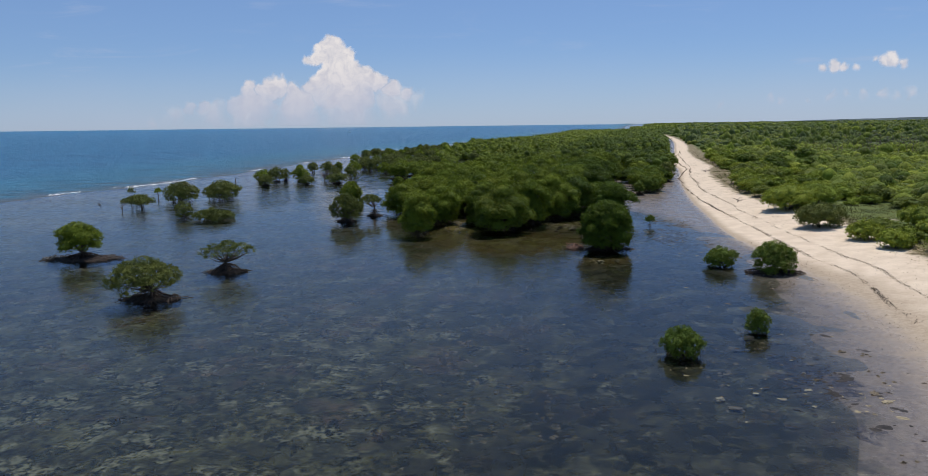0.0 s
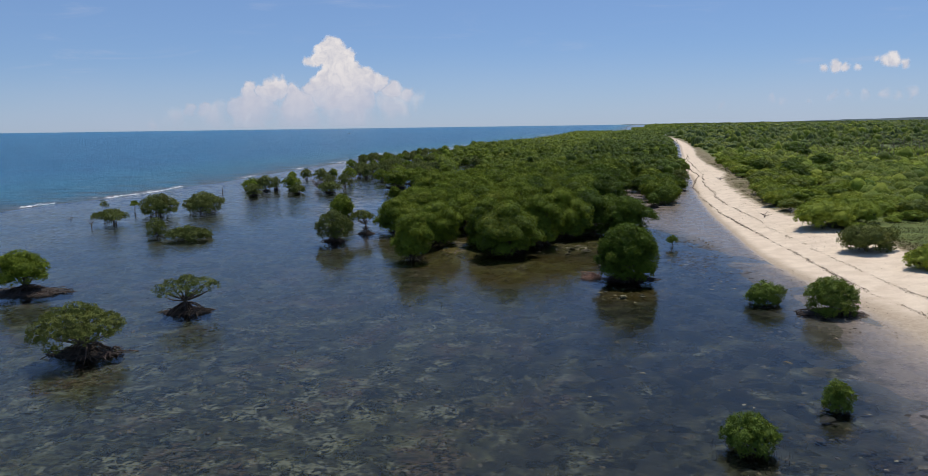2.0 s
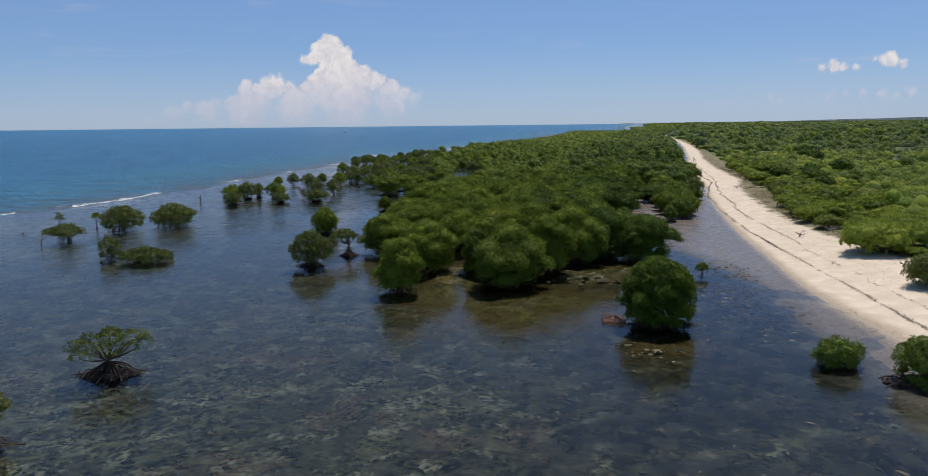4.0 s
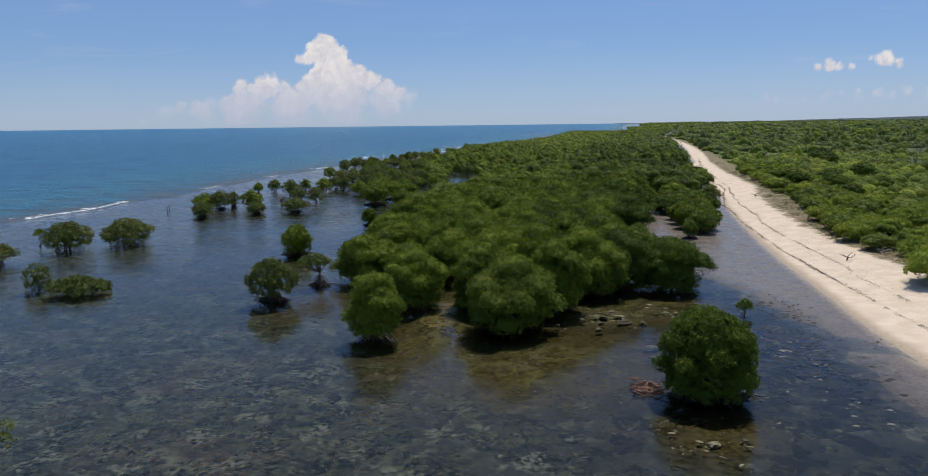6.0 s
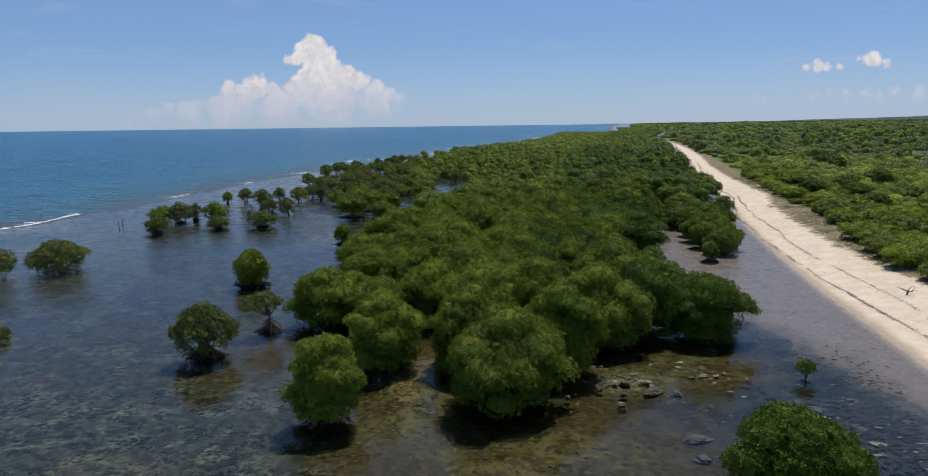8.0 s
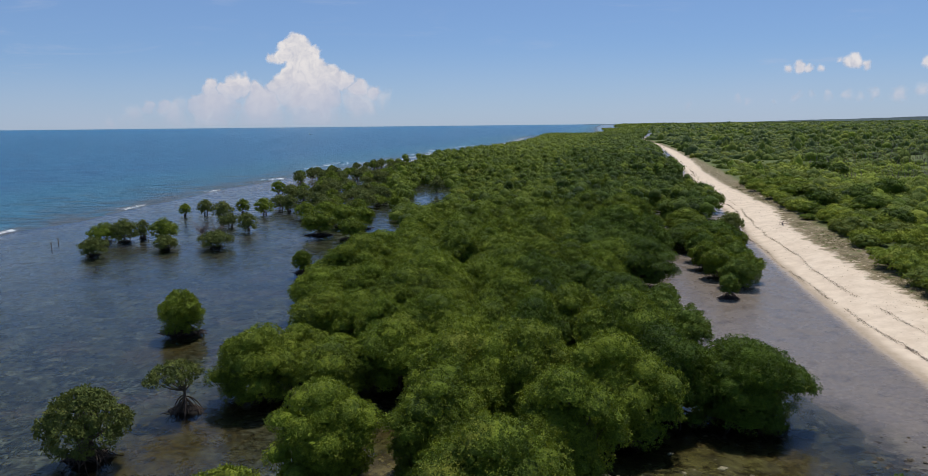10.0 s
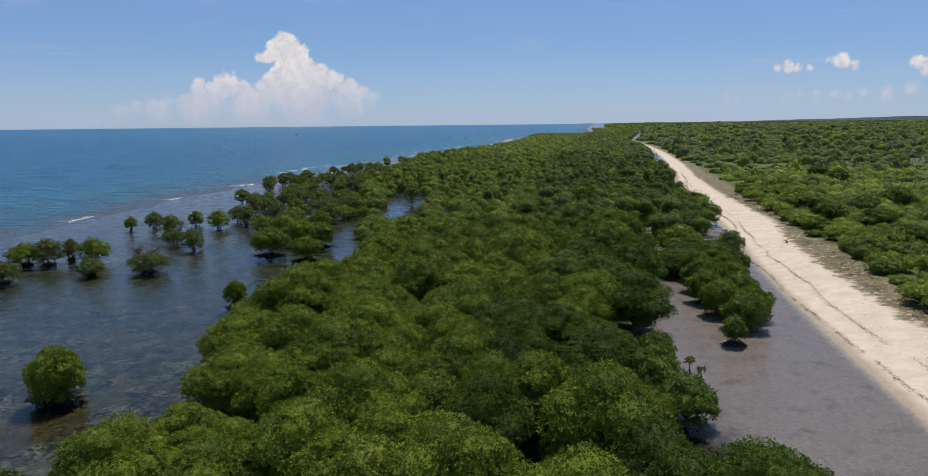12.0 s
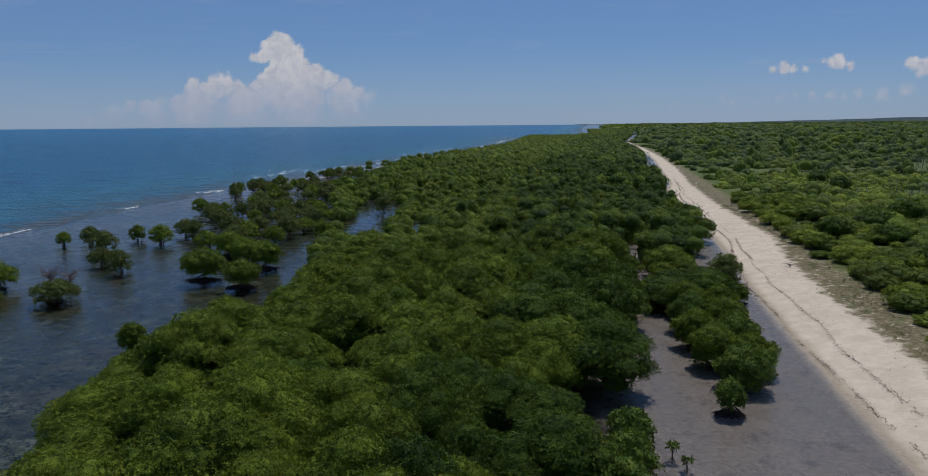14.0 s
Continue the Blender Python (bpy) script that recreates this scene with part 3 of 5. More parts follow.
def limb_chunks(rng, lobes, fork, thick, sides=5):
    """Limbs from the fork to the lobes."""
    out = []
    for l in lobes:
        end = l[:3] + np.array([0, 0, -0.1 * l[4]])
        mid = (fork + end) / 2 + np.array([0, 0, -0.12 * np.linalg.norm(end - fork)]) + rng.normal(size=3) * 0.08
        t = np.linspace(0, 1, 5)[:, None]
        path = fork * (1 - t) ** 2 + 2 * mid * t * (1 - t) + end * t * t
        out.append(tube(path, thick * np.linspace(1, 0.25, 5), sides))
    return out


def prop_roots(rng, count, spread, rise, thick, sides=4):
    """Arching stilt roots from the stem down into the mud."""
    out = []
    for i in range(count):
        a = i * 2.39996 + rng.uniform(-0.5, 0.5)
        s, h = spread * rng.uniform(0.45, 1.1), rise * rng.uniform(0.45, 1.1)
        t = np.linspace(0, 1, 6)
        r = s * t
        z = h * (1 - t ** 2.2) - 0.12 * t
        bend = a + 0.35 * rng.normal() * t
        out.append(tube(np.stack([r * np.cos(bend), r * np.sin(bend), z], -1), thick * np.linspace(1, 0.6, 6) * rng.uniform(0.7, 1.2), sides))
    return out


# ---- ground, water, distance ----
def steps(lo, hi, fine, far_lo, far_hi, grow=1.16):
    """Grid lines: even from lo to hi, then wider and wider out to the far ends."""
    mid = list(np.arange(lo, hi + fine / 2, fine))
    up, d = [], fine
    while (up[-1] if up else hi) < far_hi:
        d *= grow
        up.append((up[-1] if up else hi) + d)
    down, d = [], fine
    while (down[-1] if down else lo) > far_lo:
        d *= grow
        down.append((down[-1] if down else lo) - d)
    return np.array(down[::-1] + mid + up)


def sheet(name, xs, ys, height, material, attributes, keep=None):
    """A grid of quads over xs and ys, with named numbers on its points."""
    gx, gy = np.meshgrid(xs, ys)
    x, y = gx.ravel(), gy.ravel()
    v = np.stack([x, y, height(x, y)], -1)
    n, m = len(xs), len(ys)
    i, j = np.meshgrid(np.arange(m - 1), np.arange(n - 1), indexing="ij")
    f = np.stack([i * n + j, i * n + j + 1, (i + 1) * n + j + 1, (i + 1) * n + j], -1).reshape(-1, 4)
    me = mesh_of(name, [(v, f)], material)
    for key, fn in attributes.items():
        a = me.attributes.new(key, "FLOAT", "POINT")
        a.data.foreach_set("value", np.asarray(fn(x, y), np.float32))
    return new(name, me)


ground = sheet("ground", steps(-62, 62, 0.9, -4900, 4900), steps(14, 230, 0.9, -400, 4900), ground_z, GROUND, {
    "shore": lambda x, y: (x - LOW(y)) * np.interp(y, (62, 95), (0.68, 2.6)), "flat": lambda x, y: x - LOW(y) + FLATW(y), "top": lambda x, y: x - TOP(y),
    "veg": lambda x, y: x - VEG(y), "mud": mud_mask, "mat": mat_mask, "reef": lambda x, y: x - REEF(y), "bank": lambda x, y: ramp(y, 285, 330) * ramp(y, 800, 620)})
tagged(ground, "dark weedy reef flat rising to a pale sand beach and scrub soil", "ground", kind="structure")


def water_strip(name, ys, across, left, right, material, label):
    """A level sheet at the tide line between two shore lines."""
    u = across[None, :]
    l, r = left(ys)[:, None], right(ys)[:, None]
    x = l + (r - l) * u
    y = np.repeat(ys[:, None], len(across), 1)
    n, m = len(across), len(ys)
    i, j = np.meshgrid(np.arange(m - 1), np.arange(n - 1), indexing="ij")
    f = np.stack([i * n + j, i * n + j + 1, (i + 1) * n + j + 1, (i + 1) * n + j], -1).reshape(-1, 4)
    me = mesh_of(name, [(np.stack([x, y, 0 * x], -1).reshape(-1, 3), f)], material)
    a = me.attributes.new("reef", "FLOAT", "POINT")
    a.data.foreach_set("value", (x - REEF(y)).astype(np.float32).ravel())
    return tagged(new(name, me), label, "water", kind="structure")


def reef_line(y):
    return REEF(y) + 5.0 * (value_noise(y, 0 * y, 17.0, 21) - 0.5) + 2.0 * (value_noise(y, 0 * y, 5.0, 22) - 0.5)


tide = np.concatenate([np.linspace(-390, 90, 50), np.arange(92, 420, 2.0), np.linspace(430, 4890, 200)])
water_strip("water", tide, np.linspace(0, 1, 12), reef_line, lambda y: LOW(y) + 1.5, LAGOON, "clear shallow lagoon water over a reef flat")
water_strip("sea", tide, np.array([0, 0.5, 0.8, 0.9, 0.94, 0.96, 0.975, 0.985, 0.992, 1.0]), lambda y: 0 * y - 4890.0, reef_line, SEA,
            "open blue sea beyond the reef edge")


def cloud(name, puffs, y, softness, veil, label, full=1.0, torn=1.0):
    """A far bank of cloud: a soft union of puffs, roughened by noise, thinning into haze below."""
    k = Kit(name)
    p = k.position()
    flat = k.node("ShaderNodeMapping")
    flat.inputs["Scale"].default_value = (1, 0, 1)
    k.link(p, flat.inputs["Vector"])
    flat.inputs["Location"].default_value = (-8.0, 0, 28.0) if torn > 0.6 else (0, 0, 0)
    p = flat.outputs[0]
    for scale, reach in ((0.006, 190.0), (0.024, 60.0)):
        wn = k.node("ShaderNodeTexNoise")
        wn.inputs["Scale"].default_value, wn.inputs["Detail"].default_value = scale, 4.0
        k.link(p, wn.inputs["Vector"])
        shift = k.node("ShaderNodeVectorMath")
        shift.operation = "MULTIPLY_ADD"
        k.link(wn.outputs["Color"], shift.inputs[0])
        shift.inputs[1].default_value, shift.inputs[2].default_value = (reach * torn, 0, reach * torn), (-reach * torn / 2, 0, -reach * torn / 2)
        add = k.node("ShaderNodeVectorMath")
        add.operation = "ADD"
        k.link(p, add.inputs[0]), k.link(shift.outputs[0], add.inputs[1])
        p = add.outputs[0]
    rough = k.math("ADD", k.math("MULTIPLY_ADD", k.noise(p, 0.011, 6.0, 0.6), 1.0, -0.5), k.math("MULTIPLY_ADD", k.noise(p, 0.04, 5.0, 0.65), 0.5, -0.25))
    best = None
    for x, z, r in puffs:
        d = k.node("ShaderNodeVectorMath")
        d.operation = "DISTANCE"
        k.link(p, d.inputs[0])
        d.inputs[1].default_value = (x, 0, z)
        e = k.math("MULTIPLY_ADD", d.outputs["Value"], -1.0 / r, 1.0)
        e = k.math("MULTIPLY", e, r / 60.0)
        if best is None:
            best = e
        else:
            sm = k.node("ShaderNodeMath")
            sm.operation = "SMOOTH_MAX"
            k.link(best, sm.inputs[0]), k.link(e, sm.inputs[1])
            sm.inputs[2].default_value = 0.25
            best = sm.outputs[0]
    depth = k.math("ADD", k.math("ADD", best, 0.10), k.math("MULTIPLY", rough, 0.6))
    alpha = k.span(depth, 0.0, softness)
    height = k.node("ShaderNodeSeparateXYZ")
    k.link(p, height.inputs[0])
    hz = height.outputs["Z"]
    alpha = k.math("MULTIPLY", alpha, k.span(hz, veil[0], veil[1], veil[2] * full, full))
    lit = k.span(k.math("ADD", k.noise(p, 0.016, 5.0, 0.6), k.math("MULTIPLY", rough, 0.5)), 0.25, 0.7)
    c = k.mix(lit, (0.66, 0.67, 0.74), (0.92, 0.89, 0.88))
    c = k.mix(k.span(hz, veil[1] + 120, veil[0]), c, (0.55, 0.575, 0.715))
    em = k.node("ShaderNodeEmission")
    k.link(c, em.inputs["Color"])
    em.inputs["Strength"].default_value = 0.86
    tr = k.node("ShaderNodeBsdfTransparent")
    mx = k.node("ShaderNodeMixShader")
    k.link(alpha, mx.inputs[0]), k.link(tr.outputs[0], mx.inputs[1]), k.link(em.outputs[0], mx.inputs[2])
    k.link(mx.outputs[0], k.out.inputs["Surface"])
    a = np.array(puffs, float)
    x0, x1, z0, z1 = (a[:, 0] - 2 * a[:, 2]).min() - 60, (a[:, 0] + 2 * a[:, 2]).max() + 60, 14.0, (a[:, 1] + 2 * a[:, 2]).max() + 40
    ob = new(name, mesh_of(name, [([(x0, y, z0), (x1, y, z0), (x1, y, z1), (x0, y, z1)], [(0, 1, 2, 3)])], k.m))
    return tagged(ob, label, "cloud", kind="structure")


cloud("backdrop_cumulus", [(-1219, 530, 99), (-1279, 500, 79), (-1150, 476, 87), (-1332, 478, 48), (-1376, 472, 32), (-1204, 402, 119),
      (-1098, 393, 79), (-1029, 342, 95), (-931, 314, 79), (-834, 270, 59), (-740, 246, 50), (-1249, 290, 143), (-1072, 248, 150),
      (-1647, 326, 55), (-1605, 294, 71), (-1684, 257, 79), (-1782, 305, 51), (-1814, 240, 71), (-1510, 254, 63), (-1369, 283, 55), (-1474, 185, 119),
      (-1880, 176, 79), (-1718, 150, 103), (-2125, 179, 48), (-2217, 157, 51)], 4700, 0.5, (50, 350, 0.16),
      "towering white cumulus cloud far out over the sea", 1.0, 0.7)
cloud("backdrop_low_cloud", [(-2334, 110, 90), (-2500, 80, 70), (-2060, 120, 120), (-1800, 130, 160), (-1480, 140, 190), (-1130, 160, 210), (-840, 180, 130), (-690, 215, 70)],
      4720, 1.9, (10, 200, 0.5), "hazy low cloud bank under the cumulus", 0.62)
cloud("backdrop_fair_cloud", [(1968, 347, 45), (1897, 337, 31), (2029, 339, 34), (2111, 334, 26), (2320, 376, 54), (2269, 363, 42), (2393, 354, 38),
      (2214, 378, 22), (2780, 365, 55), (2860, 345, 70), (2820, 300, 34)], 4700, 0.5, (150, 300, 0.5), "small white fair-weather clouds above the land", 0.95, 0.4)
cloud("backdrop_far_cloud", [(1586, 164, 40), (1659, 155, 33), (1964, 187, 34), (2159, 202, 34), (2283, 208, 44), (2444, 194, 44), (1266, 128, 30),
      (2600, 205, 60), (2760, 215, 60), (2050, 190, 26), (1820, 170, 26), (2360, 196, 30)], 4720, 0.9, (60, 240, 0.35), "thin distant cloud shreds low over the land", 0.6, 0.7)


def cirrus():
    """Faint high streaks of ice cloud, and horizon haze painted below them as a glowing band."""
    k = Kit("backdrop_cirrus")
    p = k.position()
    n = k.noise(p, 1.0, 6.0, 0.62, (0.0011, 0.0, 0.0075), 0.8)
    m = k.noise(p, 1.0, 3.0, 0.5, (0.0009, 0.0, 0.0016))
    alpha = k.math("MULTIPLY", k.math("MULTIPLY", k.span(n, 0.50, 0.74), k.span(m, 0.44, 0.62)), 0.34)
    up = k.node("ShaderNodeSeparateXYZ")
    k.link(p, up.inputs[0])
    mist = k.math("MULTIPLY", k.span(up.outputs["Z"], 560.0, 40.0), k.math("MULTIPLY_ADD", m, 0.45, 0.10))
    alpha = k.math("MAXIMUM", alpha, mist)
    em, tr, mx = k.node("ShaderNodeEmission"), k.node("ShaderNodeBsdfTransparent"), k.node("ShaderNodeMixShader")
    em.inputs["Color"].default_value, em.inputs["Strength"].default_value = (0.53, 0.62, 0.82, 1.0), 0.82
    k.link(alpha, mx.inputs[0]), k.link(tr.outputs[0], mx.inputs[1]), k.link(em.outputs[0], mx.inputs[2])
    k.link(mx.outputs[0], k.out.inputs["Surface"])
    y, w = 4760.0, 3700.0
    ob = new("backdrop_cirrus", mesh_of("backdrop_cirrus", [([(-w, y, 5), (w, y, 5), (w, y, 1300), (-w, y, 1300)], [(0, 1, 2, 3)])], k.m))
    tagged(ob, "faint streaks of thin cloud over a painted band of horizon haze", "cloud", kind="structure")


cirrus()


# ---- woods ----
def tufts(rng, x, y, z, across, tall, count, size, core=True):
    """Many crowns at once: leafy domes of one count of leaves each, with a dense inside."""
    n = len(x)
    q = ball_points(rng, n * count, -0.25).reshape(n, count, 3)
    ph = rng.uniform(0, 6.28, (n, 1))
    lump = 1 + 0.16 * np.sin(q[..., 0] * 5 + ph) * np.sin(q[..., 1] * 5 + 2 * ph) + 0.10 * np.sin(q[..., 2] * 7 + ph)
    s = np.stack([across, across * rng.uniform(0.85, 1.15, n), tall], -1)[:, None]
    c = np.stack([x, y, z], -1)[:, None]
    at = c + q * s * (lump * (1.08 - 0.28 * rng.uniform(size=(n, count)) ** 1.6))[..., None]
    big = np.repeat(np.asarray(size)[:, None], count, 1).ravel()
    out = [leaves(rng, at.reshape(-1, 3), unit(q + np.array([0, 0, 0.35])).reshape(-1, 3), big, 3, slim=0.6, loose=0.4)]
    if core:
        dv, df, dc = SMALL_DOME if count < 70 else (DOME_V, DOME_F, DOME_CAP)
        v = (c + dv[None] * s * 0.76 * (1 + rng.uniform(-0.14, 0.14, (n, len(dv), 1)))).reshape(-1, 3)
        off = (np.arange(n) * len(dv))[:, None, None]
        out.append((v, (df[None] + off).reshape(-1, 4)))
        out.append((v, (dc[None] + off).reshape(-1, dc.shape[1])))
    return out


def scatter(rng, x0, x1, y0, y1, pitch, jitter=0.42):
    """Points on a shaken triangular lattice."""
    rows = np.arange(y0, y1, pitch * 0.866)
    cols = np.arange(x0, x1, pitch)
    gx, gy = np.meshgrid(cols, rows)
    gx = gx + (np.arange(len(rows)) % 2)[:, None] * pitch / 2
    gx, gy = gx + rng.uniform(-jitter, jitter, gx.shape) * pitch, gy + rng.uniform(-jitter, jitter, gy.shape) * pitch
    return gx.ravel(), gy.ravel()


def mangrove(name, x, y, radius, high, low, seed, label, count=2600, size=0.22, lobes=8, leaf=None, grain=0.42, core=0.84, roots=12, spread=None,
             rise=None, mound=0.0, corners=3, shift=(0, 0), lean=0.0, group="", stems=1, thick=0.10, below=-0.45, squash=1.0, loose=0.4, skirt=0, category="mangrove tree", each_root=False):
    """A mangrove: stilt roots, stem and limbs, and a lobed leafy crown."""
    rng = np.random.default_rng(seed)
    tree = root_of(name, x, y, gz(x, y), label, category, group)
    sunk = max(0.0, -gz(x, y)) if (x or y) else 0.0   # heights count from the tide line
    low, high = low + sunk, high + sunk
    lb = lobes_dome(rng, radius, low, high, lobes, grain, skirt)
    if skirt > 12:   # old crowns have grown unevenly
        turn, bend = np.arctan2(lb[:, 1], lb[:, 0]), rng.uniform(0, 6.28, 3)
        lb[:, :2] *= (1 + 0.13 * np.sin(2 * turn + bend[0]) + 0.12 * np.sin(3 * turn + bend[1]))[:, None]
        lb[:-1, 2] += (high - low) * 0.07 * np.sin(2 * turn + bend[2])[:-1] * (lb[:-1, 2] > low + 0.45 * (high - low))
    lb[:, 1] *= squash
    lb[:, 0] += shift[0]
    lb[:, 1] += shift[1]
    part("crown", mesh_of("crown", crown_chunks(rng, lb, count, size, corners, core, below, loose), leaf or LEAF), tree)
    rise = (rise if rise is not None else min(0.9, low * 0.7 + 0.3)) + sunk
    chunks = []
    for s in range(stems):
        off = rng.normal(size=3) * np.array([0.35, 0.35, 0]) * (stems > 1)
        fork = np.array([lean * 0.5, 0, max(low * 0.85, rise * 0.95)]) + off
        chunks.append(tube([off + (0, 0, 0.0), off * 1.0 + (lean * 0.2, 0, rise * 0.6), fork], [thick * 1.25, thick * 1.1, thick], 6))
        chunks += limb_chunks(rng, lb[:lobes][s::stems], fork, thick * 0.75, 5 if each_root else 3)
    part("trunk", mesh_of("trunk", chunks, BARK), tree)
    if roots:
        made = prop_roots(rng, roots, spread or radius * 0.55, rise, thick * 0.45)
        if each_root:
            for chunk in made:
                part("prop_root", mesh_of("prop_root", [chunk], ROOT), tree)
        else:
            part("root_tangle", mesh_of("root_tangle", made, ROOT), tree)
    if mound:
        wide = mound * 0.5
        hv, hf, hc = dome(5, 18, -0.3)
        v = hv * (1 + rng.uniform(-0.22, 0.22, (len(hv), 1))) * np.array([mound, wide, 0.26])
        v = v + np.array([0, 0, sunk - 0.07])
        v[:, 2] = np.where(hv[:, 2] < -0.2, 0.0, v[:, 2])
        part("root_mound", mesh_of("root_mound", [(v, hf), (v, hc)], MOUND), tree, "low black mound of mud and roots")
        arches = []
        for _ in range(int(46 * mound)):
            q, turn = math.sqrt(rng.uniform(0, 1.15)), rng.uniform(0, 6.28)
            c = np.array([q * mound * math.cos(turn), q * wide * math.sin(turn), sunk - 0.05])
            d = rng.normal(size=3) * np.array([0.42, 0.30, 0])
            h = rng.uniform(0.12, 0.42) * (1.25 - 0.6 * q)
            arches.append(tube([c - d, c - d * 0.4 + (0, 0, h), c + d * 0.4 + (0, 0, h * 0.9), c + d], [0.035, 0.03, 0.03, 0.035], 4))
        part("root_tangle", mesh_of("root_tangle", arches, ROOT), tree)
    return tree


# lone mangroves standing in the lagoon
LONE = "in shallow water"
mangrove("mangrove_tree", -27.8, 55.2, 2.95, 3.4, 0.35, 11, "wide umbrella-shaped olive mangrove on dark roots " + LONE, 5600, 0.15, 26, LEAF_OLIVE,
         0.25, 0.45, 46, 2.3, 0.75, 2.4, 4, (-0.5, 0), thick=0.10, below=-0.2, category="mangrove tree", skirt=7, each_root=True)
mangrove("mangrove_tree", -26.0, 65.9, 2.8, 3.0, 1.25, 12, "thin flat-topped mangrove with bare limbs " + LONE, 2100, 0.15, 22, LEAF_OLIVE,
         0.22, 0.0, 44, 1.9, 0.8, 1.9, 4, (0.2, 0), thick=0.11, below=-0.1, skirt=0, each_root=True)
mangrove("mangrove_tree", -44.4, 72.3, 2.4, 3.9, 0.75, 13, "dense rounded mangrove on a long dark root mound " + LONE, 6000, 0.16, 12, LEAF,
         0.36, 0.8, 50, 3.4, 0.6, 4.0, 3, (-0.3, 0), thick=0.12, skirt=5, each_root=True)
mangrove("mangrove_tree", -22.9, 101.0, 2.5, 4.0, 0.35, 14, "open olive mangrove with tangled prop roots " + LONE, 4600, 0.19, 18, LEAF_OLIVE,
         0.29, 0.45, 40, 1.7, 0.9, 1.3, 4, thick=0.10, stems=3, skirt=4, each_root=True)
mangrove("mangrove_tree", -20.1, 107.5, 1.9, 3.2, 1.7, 15, "spindly thin-crowned olive mangrove " + LONE, 1500, 0.18, 14, LEAF_OLIVE,
         0.30, 0.0, 34, 1.3, 1.0, 1.0, 4, (-0.6, 0), thick=0.09, skirt=0, each_root=True)
mangrove("mangrove_tree", -27.8, 124.9, 2.15, 3.8, 0.15, 16, "compact rounded green mangrove on dark roots " + LONE, 4200, 0.20, 9, LEAF,
         0.40, 0.8, 40, 2.2, 0.7, 1.7, 3, thick=0.11, skirt=8, each_root=True)
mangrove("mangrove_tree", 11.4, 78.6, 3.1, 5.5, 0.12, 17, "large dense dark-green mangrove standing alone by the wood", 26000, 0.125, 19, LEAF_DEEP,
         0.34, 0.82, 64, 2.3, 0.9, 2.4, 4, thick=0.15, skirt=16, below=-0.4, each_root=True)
mangrove("mangrove_tree", -60.9, 128.8, 3.5, 3.7, 0.05, 18, "broad domed olive mangrove on thin stems " + LONE, 4600, 0.24, 18, LEAF_OLIVE,
         0.29, 0.6, 40, 2.6, 0.9, stems=5, thick=0.07, skirt=6)
mangrove("mangrove_tree", -55.0, 133.3, 3.7, 3.5, 0.05, 19, "broad domed olive mangrove on thin stems " + LONE, 4800, 0.24, 18, LEAF_OLIVE,
         0.29, 0.6, 44, 2.9, 0.9, stems=5, thick=0.07, skirt=6)
mangrove("mangrove_bush", -44.0, 104.0, 3.5, 1.6, -0.25, 20, "low flat spreading olive mangrove bush " + LONE, 4200, 0.20, 26, LEAF_OLIVE,
         0.23, 0.55, 40, 2.6, 0.4, corners=4, thick=0.05, squash=0.6, category="mangrove bush", skirt=0)
mangrove("mangrove_tree", -49.3, 105.7, 1.6, 2.5, 0.05, 21, "small open olive mangrove beside a flat bush", 1500, 0.18, 9, LEAF_OLIVE, 0.36, 0.4, 24, 1.2, 0.6, thick=0.06, skirt=5)
mangrove("mangrove_tree", -63.3, 118.1, 2.9, 2.3, 0.45, 22, "low ragged mangrove on bare stems " + LONE, 2200, 0.24, 14, LEAF_OLIVE, 0.3, 0.5, 20, 1.8, 0.8, stems=4, thick=0.06, skirt=0)
mangrove("mangrove_tree", -68.3, 124.6, 0.8, 3.0, 1.0, 23, "thin upright mangrove with sparse leaves " + LONE, 220, 0.22, 5, LEAF_OLIVE, 0.36, 0.0, 6, 0.5, 0.5, thick=0.06)
mangrove("mangrove_tree", -66.8, 131.5, 0.95, 2.2, 0.9, 24, "small round mangrove sapling tree " + LONE, 360, 0.22, 5, LEAF, 0.4, 0.0, 8, 0.6, 0.5, thick=0.05)

# the row of small trees on the outer flat: x, y, radius, height, crown base
ROW = ((-57.2, 163.1, 1.85, 2.6, 0.6), (-61.8, 174.7, 2.3, 3.0, 1.2), (-58.5, 174.6, 2.0, 3.7, 1.3), (-57.4, 178.4, 1.05, 3.0, 1.4),
       (-52.7, 176.0, 2.1, 3.6, 1.1), (-48.9, 168.0, 1.65, 2.1, 0.4), (-41.7, 169.5, 2.4, 2.6, 0.5), (-62.9, 207.8, 1.1, 2.4, 1.2),
       (-59.6, 210.3, 1.5, 3.0, 1.4), (-52.6, 201.3, 2.0, 3.6, 1.2), (-52.2, 212.0, 1.3, 2.9, 1.2), (-47.8, 191.3, 1.6, 2.5, 0.6),
       (-42.4, 185.7, 1.6, 3.2, 1.0), (-46.6, 208.8, 1.8, 3.4, 1.3), (-45.8, 217.6, 1.9, 3.2, 1.2), (-42.6, 213.5, 1.5, 3.6, 1.2),
       (-56.2, 251.6, 1.8, 3.6, 1.6), (-51.9, 248.3, 2.0, 2.9, 1.2), (-13.6, 249.0, 1.7, 4.6, 1.8), (-36.5, 203.0, 2.0, 3.2, 1.0),
       (-38.5, 221.0, 2.2, 3.4, 1.2), (-44.5, 232.0, 2.0, 3.4, 1.2), (-33.0, 212.0, 2.2, 3.6, 0.8), (-49.5, 240.0, 1.7, 3.2, 1.2))
